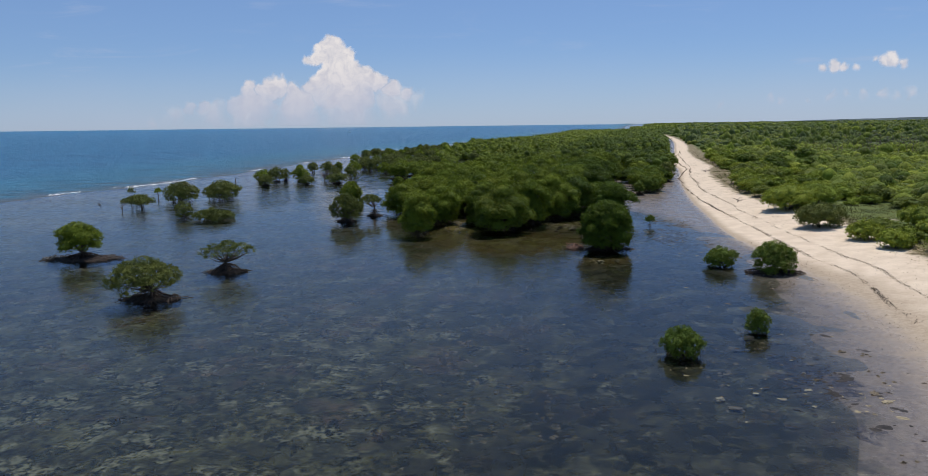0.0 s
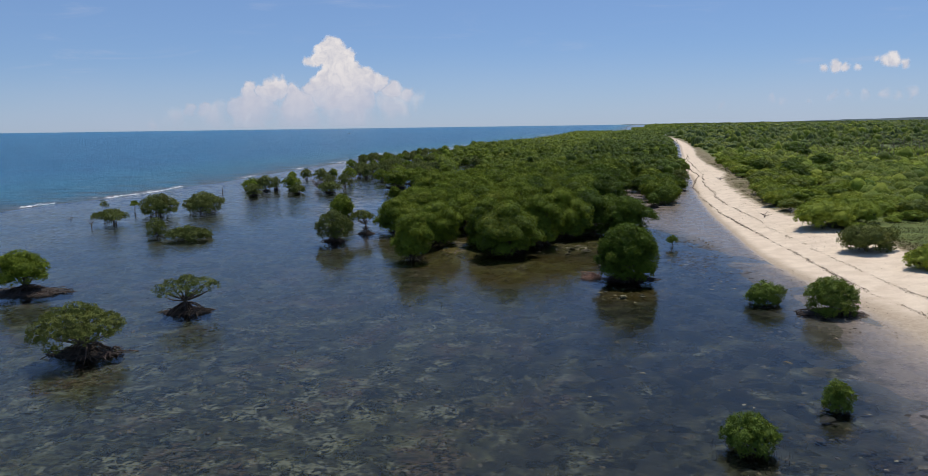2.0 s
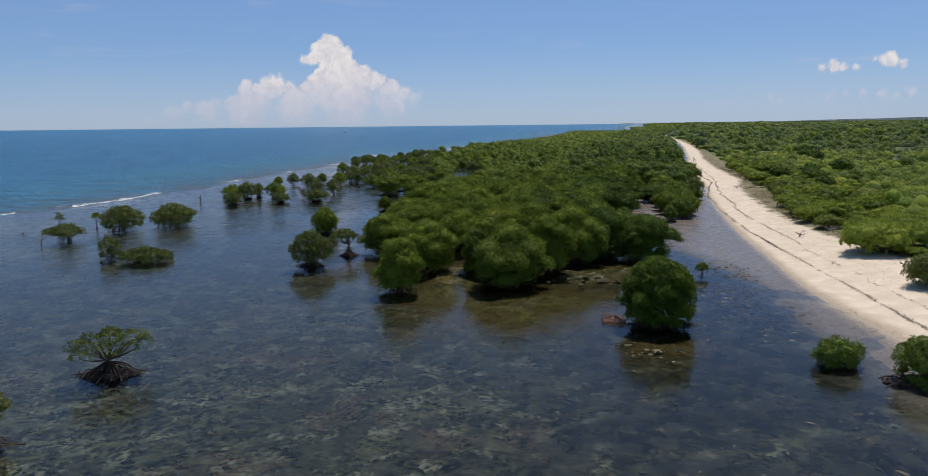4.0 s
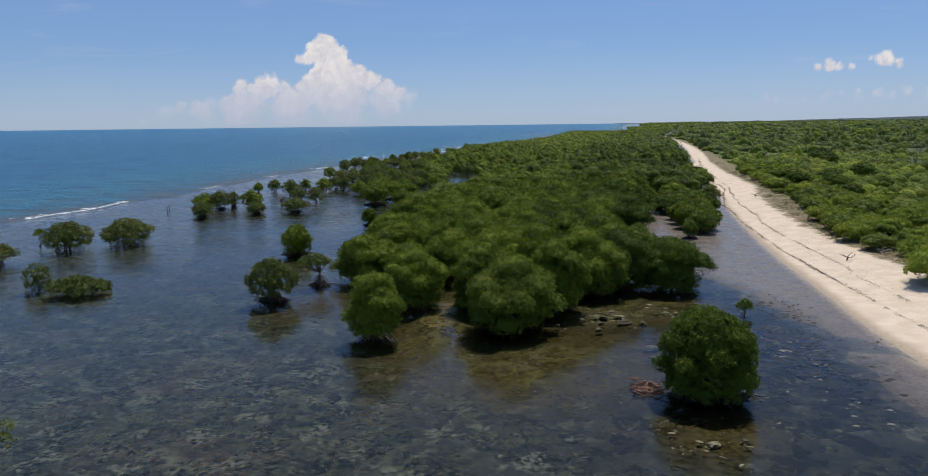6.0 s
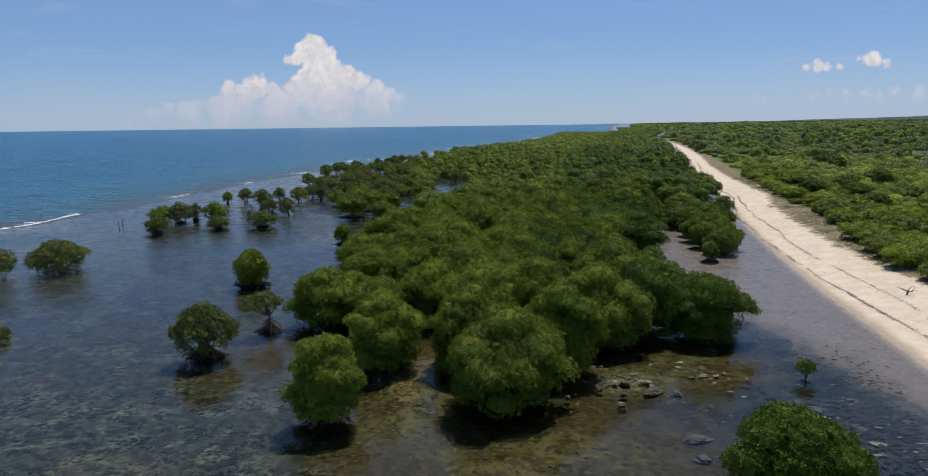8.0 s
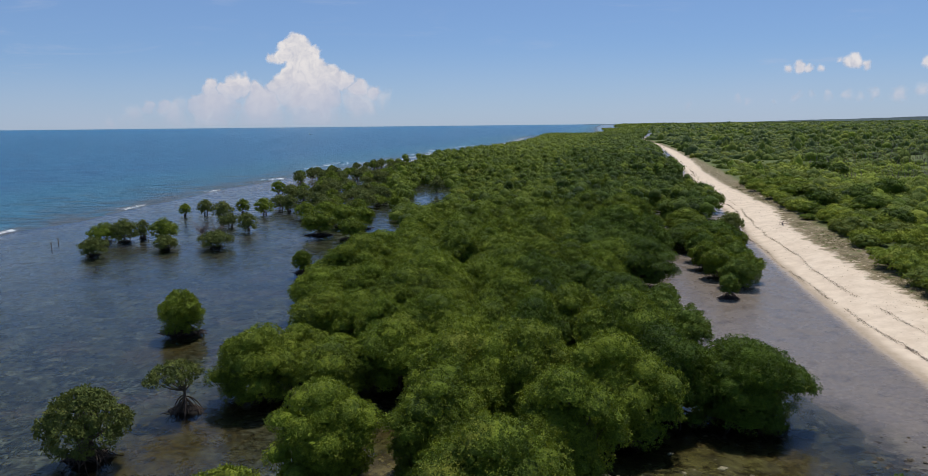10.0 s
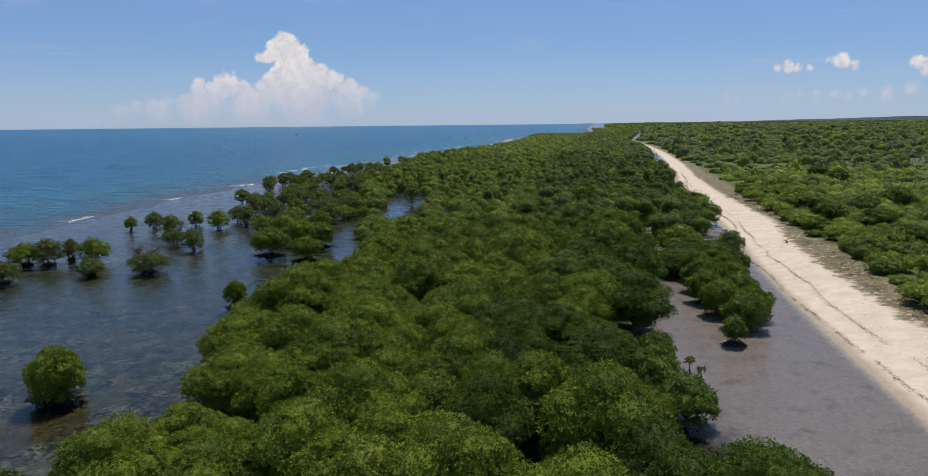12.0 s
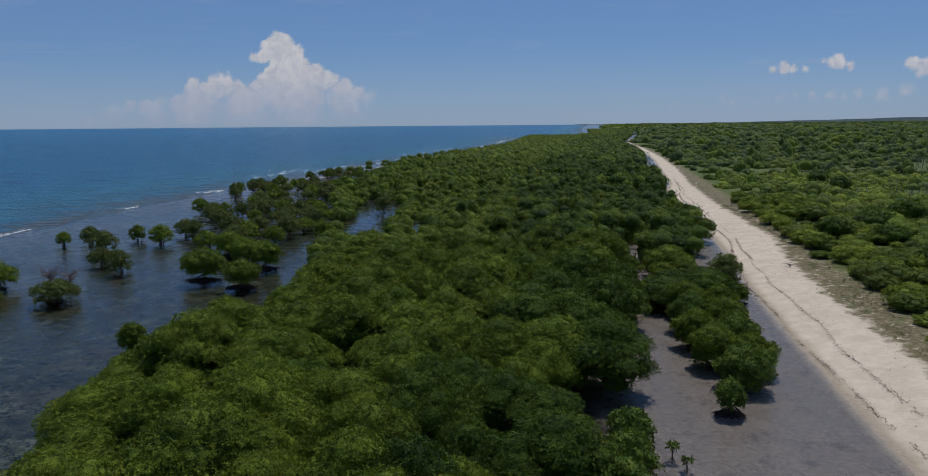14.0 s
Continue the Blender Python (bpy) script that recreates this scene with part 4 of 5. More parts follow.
for i, (x, y, r, h, lo) in enumerate(ROW):
    mangrove("mangrove_tree", x, y, r * 1.2, h, lo * 0.18, 40 + i, "small leaning mangrove with tufted crown on the outer flat", int(1300 * r + 500), 0.165,
             12, LEAF if i % 3 == 1 else LEAF_OLIVE, 0.31, 0.65, 8, r * 0.5, 0.6, thick=0.085, lean=(-0.5, 0.6, 0.2)[i % 3], stems=2 + i % 2,
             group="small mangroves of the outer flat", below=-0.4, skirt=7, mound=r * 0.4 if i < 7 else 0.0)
for i, (x, y, r, h, lo) in enumerate(((-28.5, 180.3, 2.95, 4.3, 0.7), (-22.2, 176.1, 2.4, 3.6, 0.7), (-17.8, 158.1, 1.9, 3.3, 0.9), (-23.6, 150.2, 1.2, 2.8, 0.6),
                                      (-26.2, 190.5, 2.4, 4.0, 0.7), (-22.5, 187.5, 2.2, 4.0, 0.7), (-31.0, 197.5, 2.4, 3.8, 0.7))):
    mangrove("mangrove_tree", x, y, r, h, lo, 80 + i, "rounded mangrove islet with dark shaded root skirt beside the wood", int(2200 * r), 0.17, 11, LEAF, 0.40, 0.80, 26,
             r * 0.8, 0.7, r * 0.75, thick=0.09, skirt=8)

# front trees of the wood: x, y, radius, height, crown base
FRONT_TREES = ((-10.9, 89.8, 2.3, 5.0, 0.10), (-8.9, 98.6, 3.0, 5.2, 0.10), (-16.0, 110.2, 3.4, 4.8, 0.10), (-0.3, 92.8, 4.1, 5.6, 0.10), (6.6, 103.6, 3.7, 6.0, 0.10),
               (15.2, 106.0, 3.45, 5.4, 0.10), (10.5, 106.8, 3.2, 5.8, 0.10), (-3.0, 99.0, 3.1, 5.8, 0.10), (3.4, 98.4, 2.9, 6.0, 0.10))
for i, (x, y, r, h, lo) in enumerate(FRONT_TREES):
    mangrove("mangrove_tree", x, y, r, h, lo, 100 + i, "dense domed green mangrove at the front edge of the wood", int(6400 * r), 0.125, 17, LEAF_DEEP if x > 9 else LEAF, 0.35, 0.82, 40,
             r * 0.75, 0.8, corners=3, thick=0.12, skirt=15, below=-0.4, group="front mangroves of the wood")

# shrubs near the beach
mangrove("mangrove_bush", 21.0, 69.5, 1.55, 1.85, 0.05, 121, "round bright green young mangrove bush " + LONE, 2600, 0.14, 9, LEAF_FRESH, 0.38, 0.7, 20, 1.3, 0.4, corners=4, thick=0.05, category="mangrove bush", skirt=8)
mangrove("mangrove_bush", 24.9, 66.4, 2.05, 2.85, 0.05, 122, "large bright green mangrove bush at the sand's edge", 3800, 0.15, 11, LEAF_FRESH, 0.36, 0.7, 34, 2.4, 0.45, 2.3, corners=4, thick=0.06, category="mangrove bush", skirt=8)
mangrove("mangrove_bush", 11.5, 42.8, 1.25, 1.7, 0.0, 123, "bright green young mangrove bush " + LONE, 2200, 0.13, 10, LEAF_FRESH, 0.34, 0.65, 22, 1.1, 0.6, corners=4, thick=0.05, category="mangrove bush", skirt=8)
mangrove("mangrove_bush", 17.3, 47.6, 0.82, 1.5, 0.0, 124, "small upright bright green mangrove bush " + LONE, 1100, 0.13, 7, LEAF_FRESH, 0.42, 0.65, 16, 0.8, 0.5, corners=4, thick=0.045, category="mangrove bush", skirt=8)
mangrove("mangrove_sapling", 19.3, 96.8, 0.68, 1.25, 0.2, 125, "single young mangrove sapling with tuft of leaves", 420, 0.17, 5, LEAF_FRESH, 0.5, 0.0, 7, 0.35, 0.4, corners=4, thick=0.04, category="sapling")
mangrove("mangrove_sapling", 18.6, 129.9, 0.35, 1.2, 0.6, 126, "young mangrove sapling on wet mud", 90, 0.18, 4, LEAF_FRESH, 0.5, 0.0, 6, 0.35, 0.35, corners=4, thick=0.035, category="sapling")
mangrove("mangrove_sapling", 19.1, 128.6, 0.3, 0.9, 0.4, 127, "young mangrove sapling on wet mud", 70, 0.18, 3, LEAF_FRESH, 0.5, 0.0, 5, 0.3, 0.3, corners=4, thick=0.035, category="sapling")
mangrove("mangrove_bush", 24.4, 136.6, 1.05, 2.6, 0.6, 128, "small round mangrove with dark prop roots at the spit", 1000, 0.20, 6, LEAF_FRESH, 0.44, 0.75, 22, 1.1, 0.7, 0.9, corners=4, thick=0.06, category="mangrove bush", skirt=8)
mangrove("mangrove_bush", 35.9, 166.6, 1.35, 2.3, 0.6, 129, "small dark mangrove bush on the grey flat", 900, 0.22, 6, LEAF, 0.44, 0.75, 18, 1.1, 0.6, 1.0, thick=0.06, category="mangrove bush", skirt=8)
mangrove("mangrove_tree", 37.2, 174.5, 2.3, 4.2, 0.5, 130, "dark leafy mangrove at the sand's edge", 1600, 0.24, 9, LEAF_OLIVE, 0.4, 0.8, 18, 1.4, 0.6, thick=0.09, skirt=8)
mangrove("mangrove_tree", 44.0, 207.0, 3.2, 4.6, 0.5, 131, "dark leafy mangrove at the sand's edge", 2000, 0.26, 10, LEAF, 0.36, 0.8, 18, 1.8, 0.6, thick=0.1, skirt=8)
mangrove("mangrove_bush", 16.2, 130.6, 1.6, 3.0, 0.3, 132, "pale green upright mangrove bush at the wood's edge", 1700, 0.22, 9, LEAF_FRESH, 0.38, 0.75, 10, 0.9, 0.4, thick=0.06, category="mangrove bush", skirt=8)
mangrove("mangrove_bush", 15.4, 127.0, 1.7, 3.2, 0.3, 133, "pale green upright mangrove bush at the wood's edge", 1700, 0.22, 9, LEAF_FRESH, 0.38, 0.75, 10, 0.9, 0.4, thick=0.06, category="mangrove bush", skirt=8)

mangrove("mangrove_bush", 15.6, 120.4, 2.1, 3.3, 0.3, 134, "pale green upright mangrove bush at the wood's edge", 2400, 0.21, 12, LEAF_FRESH, 0.34, 0.8, 10, 0.9, 0.4, thick=0.06, category="mangrove bush", skirt=9)
mangrove("mangrove_bush", 14.4, 123.6, 1.8, 3.3, 0.3, 135, "pale green upright mangrove bush at the wood's edge", 2000, 0.21, 12, LEAF_FRESH, 0.34, 0.8, 10, 0.9, 0.4, thick=0.06, category="mangrove bush", skirt=9)
for i, (x, y, r, h) in enumerate(((27.2, 141.5, 2.3, 3.3), (29.0, 144.8, 2.1, 3.2), (26.4, 146.0, 2.2, 3.6), (29.2, 149.4, 2.3, 3.6), (26.4, 151.0, 2.1, 3.6), (30.2, 154.6, 2.2, 3.7),
                                    (27.4, 156.0, 2.2, 3.8), (31.4, 159.8, 2.1, 3.7), (28.6, 161.2, 2.2, 3.8))):
    mangrove("mangrove_bush", x, y, r, h, 0.4, 140 + i, "rounded green mangrove bush on the muddy spit", int(1700 * r), 0.20, 12, (LEAF_FRESH, LEAF, LEAF)[i % 3], 0.36, 0.8, 12, r * 0.8, 0.5,
             thick=0.07, skirt=9, stems=3, category="mangrove bush", group="mangrove bushes of the spit")

# scattered small trees between the wood and the reef
rng = np.random.default_rng(5)
gx, gy = scatter(rng, -66, 20, 186, 640, 6.6, 0.5)
ok = (gx < WOOD_L(gy) + 1.5) & (gx > WOOD_L(gy) - 14 - 8 * value_noise(gx, gy, 20, 13) - 22 * ramp(gy, 250, 330)) & ~in_pond(gx, gy) & (gx > REEF(gy) + 5 + 13 * ramp(gy, 320, 250))
ok &= (value_noise(gx, gy, 9.0, 14) > 0.34 + 0.18 * ramp(gy, 260, 200)) & ((gy > 206) | (gx < -46)) | ((gy > 204) & (gy < 292) & (gx > -38) & (gx < WOOD_L(gy) + 4) & ~in_pond(gx, gy))
for x, y, *_ in ROW:
    ok &= (gx - x) ** 2 + (gy - y) ** 2 > 3.0 ** 2
gx, gy = gx[ok], gy[ok]
first = np.argsort(gy)[:90]
fringe_x, fringe_y = np.delete(gx, first), np.delete(gy, first)
for i, (x, y) in enumerate(zip(gx[first], gy[first])):
    r = rng.uniform(1.6, 2.7)
    mangrove("mangrove_tree", float(x), float(y), r, rng.uniform(2.4, 3.9), rng.uniform(0.0, 0.6), 600 + i, "small mangrove of the thin fringe towards the reef", int(900 * r), 0.20, 10,
             LEAF if i % 3 == 0 else LEAF_OLIVE, 0.34, 0.66, 6, r * 0.5, 0.6, thick=0.085, group="mangroves of the fringe", below=-0.3, skirt=5)

# the wood itself: a few grown shapes, repeated
rng = np.random.default_rng(7)
def wood_tree(seed, fine, dark=False):
    """One crowded tree of the wood; those that are passed close by have smaller leaves and more of them."""
    r, h = rng.uniform(2.4, 3.5), rng.uniform(4.3, 5.6)
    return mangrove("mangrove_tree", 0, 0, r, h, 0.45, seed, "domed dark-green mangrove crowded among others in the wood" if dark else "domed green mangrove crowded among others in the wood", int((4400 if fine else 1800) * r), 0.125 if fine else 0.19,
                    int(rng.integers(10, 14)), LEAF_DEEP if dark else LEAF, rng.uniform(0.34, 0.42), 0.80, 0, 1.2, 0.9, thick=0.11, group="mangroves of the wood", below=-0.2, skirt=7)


FINE = [wood_tree(200 + i, True) for i in range(5)]
FINE_DARK = [wood_tree(210 + i, True, True) for i in range(3)]
PATTERN = [wood_tree(220 + i, False) for i in range(6)]
PATTERN_DARK = [wood_tree(230 + i, False, True) for i in range(3)]
unused = FINE + FINE_DARK + PATTERN + PATTERN_DARK


def is_dark(x, y):
    """The landward half of the wood takes the darker leaf colour, as do a few trees elsewhere."""
    share = 0.08 + 0.52 * ramp(x - 0.5 * (WOOD_L(y) + WOOD_R(y)), -2.0, 9.0) + 0.5 * (value_noise(x, y, 8.0, 93) - 0.5)
    return value_noise(x, y, 2.0, 94) * 0.8 + 0.1 < share


wx, wy = scatter(rng, -60, 70, 96, 420, 3.9, 0.5)
ok = in_wood(wx, wy, 2.0) & (value_noise(wx, wy, 5.0, 77) > 0.10)
for x, y, r, h, lo in FRONT_TREES:
    ok &= (wx - x) ** 2 + (wy - y) ** 2 > (0.62 * r + 1.2) ** 2
wx, wy = wx[ok], wy[ok]
order = np.argsort(wy)
near, middle = order[:170], order[170:205]


def stunted(x, y):
    """Growth is lower round the pools."""
    return 1 - 0.48 * ramp(y, 178, 200) * ramp(y, 300, 272) * ramp(x, -28, -22) * ramp(x, 6, -1)


def stand(x, y):
    """A turn and a size of its own for a tree at x, y."""
    s = rng.uniform(0.72, 1.32)
    edge = 0.74 + 0.26 * float(ramp(x - WOOD_L(y), 2.0, 8.0)) * float(ramp(WOOD_R(y) - x, 1.0, 5.0))
    swell = 0.74 + 0.30 * float(value_noise(x, y, 13.0, 91)) + 0.26 * float(value_noise(x, y, 5.5, 92))
    return pose(x, y, gz(x, y), 0, 0, rng.uniform(0, 360)) @ Matrix.Diagonal((s, s, (0.6 * s + 0.4) * edge * swell * float(stunted(x, y)) * rng.uniform(0.9, 1.1), 1))


for count, i in enumerate(near):
    x, y = float(wx[i]), float(wy[i])
    m = stand(x, y)
    dark = bool(is_dark(x, y))
    kinds = (FINE_DARK if dark else FINE) if count < 84 else (PATTERN_DARK if dark else PATTERN)
    one = next((u for u in unused if u in kinds), None)
    if one is None:
        one = copy_thing(kinds[int(rng.integers(0, len(kinds)))], Matrix.Identity(4))
    else:
        unused.remove(one)
    one.matrix_world = m
rest = order[205:]
rx, ry = wx[rest], wy[rest]
a = ry < 270
chunks = []
SHAPES = []
for t in PATTERN:
    me = t.children[0].data
    v = np.empty(len(me.vertices) * 3, np.float32)
    me.vertices.foreach_get("co", v)
    v = v.reshape(-1, 3)
    tris = np.empty(len(me.loops), np.int32)
    me.loops.foreach_get("vertex_index", tris)
    sizes = np.empty(len(me.polygons), np.int32)
    me.polygons.foreach_get("loop_total", sizes)
    SHAPES.append((v, tris, sizes))
for i in middle:
    v, tris, sizes = SHAPES[int(rng.integers(0, len(SHAPES)))]
    m = np.array(stand(float(wx[i]), float(wy[i])))
    w = v @ m[:3, :3].T + m[:3, 3]
    starts = np.concatenate([[0], np.cumsum(sizes)[:-1]])
    for kcorner in (3, 4, 10):
        at = starts[sizes == kcorner]
        if len(at):
            f = tris[at[:, None] + np.arange(kcorner)]
            use, f = np.unique(f, return_inverse=True)
            chunks.append((w[use], f.reshape(-1, kcorner)))
shade = is_dark(rx, ry)
dark_chunks = []
for sel, sub, count, size in ((a & ~shade, 3, 69, 0.34), (a & shade, 3, 69, 0.34), (~a & ~shade, 2, 32, 0.55), (~a & shade, 2, 32, 0.55)):
    n = int(sel.sum())
    into = dark_chunks if shade[sel].all() else chunks
    low = stunted(rx[sel], ry[sel])
    tall = (2.8 + 2.2 * value_noise(rx[sel], ry[sel], 12.0, 91) + 1.5 * value_noise(rx[sel], ry[sel], 5.5, 92)) * low
    for _ in range(sub):
        w = rng.uniform(0.9, 2.2, n)
        t = w * rng.uniform(0.7, 0.95, n)
        into += tufts(rng, rx[sel] + rng.uniform(-1.2, 1.2, n), ry[sel] + rng.uniform(-1.2, 1.2, n), tall * rng.uniform(0.80, 1.12, n) - t, w, t, count, np.full(n, size))
    into += tufts(rng, rx[sel], ry[sel], 1.2 * low, np.full(n, 2.1), 2.2 * low, count // 3, np.full(n, size * 1.2))
n = len(fringe_x)
w = rng.uniform(1.1, 2.3, n)
chunks += tufts(rng, fringe_x, fringe_y, rng.uniform(0.9, 2.3, n), w, w * 0.8, 150, np.full(n, 0.36))
fx, fy = scatter(rng, -60, 480, 420, 1900, 7.0)
ok = in_wood(fx, fy, 2.5)
fx, fy = fx[ok], fy[ok]
shade = is_dark(fx, fy)
for into, px, py in ((chunks, fx[~shade], fy[~shade]), (dark_chunks, fx[shade], fy[shade])):
    n = len(px)
    w = rng.uniform(3.2, 5.0, n)
    into += tufts(rng, px, py, rng.uniform(0.9, 2.3, n) - 1.2 * ramp(py, 950, 1100), w, w * (0.7 - 0.3 * ramp(py, 950, 1100)), 34, w * 0.26)
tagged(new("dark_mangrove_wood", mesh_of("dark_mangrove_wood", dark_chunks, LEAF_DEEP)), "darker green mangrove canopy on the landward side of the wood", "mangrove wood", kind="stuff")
tagged(new("mangrove_wood", mesh_of("mangrove_wood", chunks, LEAF)), "dense green mangrove canopy stretching along the shore", "mangrove wood", kind="stuff")


# ---- inland scrub ----
def shrub(x, y, radius, high, seed, label, leaf=None, count=1500, size=0.24, lobes=10, category="bush", group=""):
    """A beach bush: leafy to the ground on short stems."""
    return mangrove("beach_bush", x, y, radius, high, 0.15, seed, label, count, size, lobes, leaf or LEAF_SCRUB_LIT, 0.36, 0.82, 0, thick=0.07, stems=3, skirt=8,
                    rise=0.2, category=category, group=group)


shrub(39.8, 104.0, 3.9, 3.6, 301, "large dense green bush where the sand ends", count=4200, lobes=16)
shrub(44.5, 107.0, 3.6, 3.4, 302, "large dense green bush where the sand ends", count=3600, lobes=14)
shrub(37.6, 88.4, 2.9, 2.9, 303, "rounded olive bush standing on the sand", LEAF_OLIVE, 2600, lobes=12)
shrub(38.3, 78.4, 1.95, 2.0, 304, "low green bush on the sand", count=1500)
shrub(38.6, 73.0, 1.8, 1.7, 305, "low green bush on the sand", count=1400)
shrub(48.3, 87.0, 2.4, 2.3, 306, "low green bush on grass", count=1500)
shrub(40.5, 66.0, 1.6, 1.5, 307, "low olive bush on the sand", LEAF_OLIVE, 1100)

for i, (x, y, r, h) in enumerate(((87.0, 221.0, 3.4, 4.2), (64.3, 203.5, 2.8, 3.2), (102.5, 276.0, 3.2, 4.0), (109.0, 301.7, 3.2, 3.8), (69.7, 196.8, 3.0, 3.0), (76.0, 212.8, 3.6, 3.2),
                                  (64.2, 177.3, 2.6, 2.8), (73.7, 182.0, 3.4, 3.4))):
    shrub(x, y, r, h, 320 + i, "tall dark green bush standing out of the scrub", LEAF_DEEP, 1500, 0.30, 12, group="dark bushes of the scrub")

rng = np.random.default_rng(19)
bx, by = scatter(rng, 36, 120, 60, 260, 3.5)
clear = ((bx - 50) / 9) ** 2 + ((by - 92) / 15) ** 2 < 1
ok = (bx > VEG(by) - 0.2) & ~clear & (bx < 40 + 0.62 * (by - 20)) & (value_noise(bx, by, 11, 31) * 0.6 + value_noise(bx, by, 4, 32) * 0.4 > 0.26)
for px, py in ((39.8, 104), (44.5, 107), (37.6, 88.4), (38.3, 78.4), (38.6, 73), (48.3, 87), (40.5, 66)):
    ok &= (bx - px) ** 2 + (by - py) ** 2 > 3.2 ** 2
bx, by = bx[ok], by[ok]
order = np.argsort(bx - VEG(by))
BUSH = [shrub(0, 0, rng.uniform(1.8, 2.6), rng.uniform(1.7, 2.8), 330 + i, "green coastal scrub bush behind the beach", (LEAF_SCRUB_LIT, LEAF_SCRUB_LIT, LEAF_SCRUB, LEAF)[i % 4],
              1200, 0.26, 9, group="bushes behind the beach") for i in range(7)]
spare = list(BUSH)
for i in order[:230]:
    x, y = float(bx[i]), float(by[i])
    s = rng.uniform(0.45, 1.15)
    m = pose(x, y, gz(x, y), 0, 0, rng.uniform(0, 360)) @ Matrix.Diagonal((s * 1.1, s * 1.1, s * rng.uniform(0.7, 1.1), 1))
    one = spare.pop() if spare else copy_thing(BUSH[int(rng.integers(0, 7))], Matrix.Identity(4))
    one.matrix_world = m
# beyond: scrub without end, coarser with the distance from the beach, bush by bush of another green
TINTS = (("beach_thicket", LEAF_SCRUB_LIT, "bright green beach thicket behind the sand"), ("olive_thicket", LEAF_SCRUB, "olive green thicket behind the beach"),
         ("dark_thicket", LEAF_DEEP, "dark green bushes within the beach thicket"))
near_scrub, far_scrub = [[], [], []], [[], [], []]


def grow_scrub(sx, sy, wide, tall, count, size, into, dark=0.16):
    """Bushes as clumps of three or four leafy domes, shared out among the tints."""
    tint = np.digitize(0.62 * rng.uniform(size=len(sx)) + 0.38 * value_noise(sx, sy, 22.0, 38), (0.46, 1.0 - dark * 1.6))
    for k in range(3):
        px, py, pw, pt, ps = (v[tint == k] for v in (sx, sy, wide, tall, size))
        if not len(px):
            continue
        for spread, small in ((0.0, 1.0), (0.75, 0.62), (0.85, 0.5)):
            a = rng.uniform(0, 6.28, len(px))
            qx, qy = px + spread * pw * np.cos(a), py + spread * pw * np.sin(a)
            into[k].extend(tufts(rng, qx, qy, ground_z(qx, qy) + 0.25 * pt * small, pw * small, pt * small * rng.uniform(0.8, 1.2, len(px)), max(8, int(count * (0.2 + 0.8 * small ** 2))), ps))


sx, sy = bx[order[230:]], by[order[230:]]
if len(sx):
    w = rng.uniform(1.2, 2.3, len(sx))
    grow_scrub(sx, sy, w, w * rng.uniform(0.6, 1.1, len(sx)), 110, np.full(len(sx), 0.30), near_scrub)
for y0, y1, pitch, count in ((60, 330, 4.6, 42), (330, 620, 6.2, 22), (620, 1200, 10.5, 20), (1200, 2300, 22.0, 18), (2300, 4700, 60.0, 20)):
    sx, sy = scatter(rng, 40, 0.75 * y1 + 120, y0, y1, pitch)
    ok = (sx > VEG(sy) + 2.5) & (sx < 0.72 * sy + 40) & (value_noise(sx, sy, pitch * 2.5, 33) * 0.6 + value_noise(sx, sy, pitch * 7, 36) * 0.4 > 0.36)
    if y0 == 60:
        ok &= (sy > 262) | (sx > 40 + 0.62 * (sy - 20)) | (sx > 118)
    sx, sy = sx[ok], sy[ok]
    n = len(sx)
    w = pitch * rng.uniform(0.26, 0.62, n)
    t = np.minimum(w * rng.uniform(0.55, 1.0, n), 3.2) * np.where(rng.uniform(size=n) > 0.92, 1.9, 0.50 + 0.6 * value_noise(sx, sy, pitch * 4, 35))
    grow_scrub(sx, sy, w, t, count, w * 0.20 + 0.06, near_scrub if y0 == 60 else far_scrub, 0.12 if y1 < 700 else 0.22)
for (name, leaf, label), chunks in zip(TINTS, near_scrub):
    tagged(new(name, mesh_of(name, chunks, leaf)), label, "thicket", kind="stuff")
for (name, leaf, label), chunks in zip((("coastal_scrub", LEAF_FAR_TONED, "low green coastal scrub reaching to the horizon"), ("grassy_scrub", LEAF_SCRUB, "fresh green low scrub on the coastal plain"),
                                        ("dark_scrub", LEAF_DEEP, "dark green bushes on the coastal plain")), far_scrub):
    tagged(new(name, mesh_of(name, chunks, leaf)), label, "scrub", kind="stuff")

# a patch of grey dry stalks among the scrub
rng2 = np.random.default_rng(43)
chunks = []
for _ in range(2600):
    y = rng2.uniform(250, 620)
    x = rng2.uniform(0.34, 0.62) * (y - 20) + 12
    if value_noise(np.array([x]), np.array([y]), 26.0, 95)[0] < 0.48:
        continue
    z, h = gz(x, y), rng2.uniform(1.6, 3.4)
    chunks.append(tube([(x, y, z), (x + rng2.normal() * 0.15, y, z + h * 0.5), (x + rng2.normal() * 0.4, y, z + h)], [0.09, 0.07, 0.03], 3))
tagged(new("dry_stalks", mesh_of("dry_stalks", chunks, DEAD_DARK)), "grey dry stalks standing among the scrub", "stalks", kind="stuff")

# taller trees and headland woods in the distance
chunks = []
tx = np.array([337, 373, 445, 437, 278, 322, 335, 420, 610, 655, 500, 300, 250, 700, 820, 560, 380, 215, 940, 1100, 760.0])
ty = np.array([811, 854, 825, 893, 630, 845, 662, 620, 880, 900, 900, 640, 760, 1200, 1150, 760, 900, 560, 1600, 1500, 1000.0])
n = len(tx)
chunks += tufts(rng, tx, ty, ground_z(tx, ty) + 2.5, rng.uniform(3.5, 5.5, n), rng.uniform(3, 4.5, n), 120, np.full(n, 1.0))
sy = np.linspace(1000, 4400, 170)
sx = REEF(sy) + rng.uniform(0.02, 0.10, 170) * sy
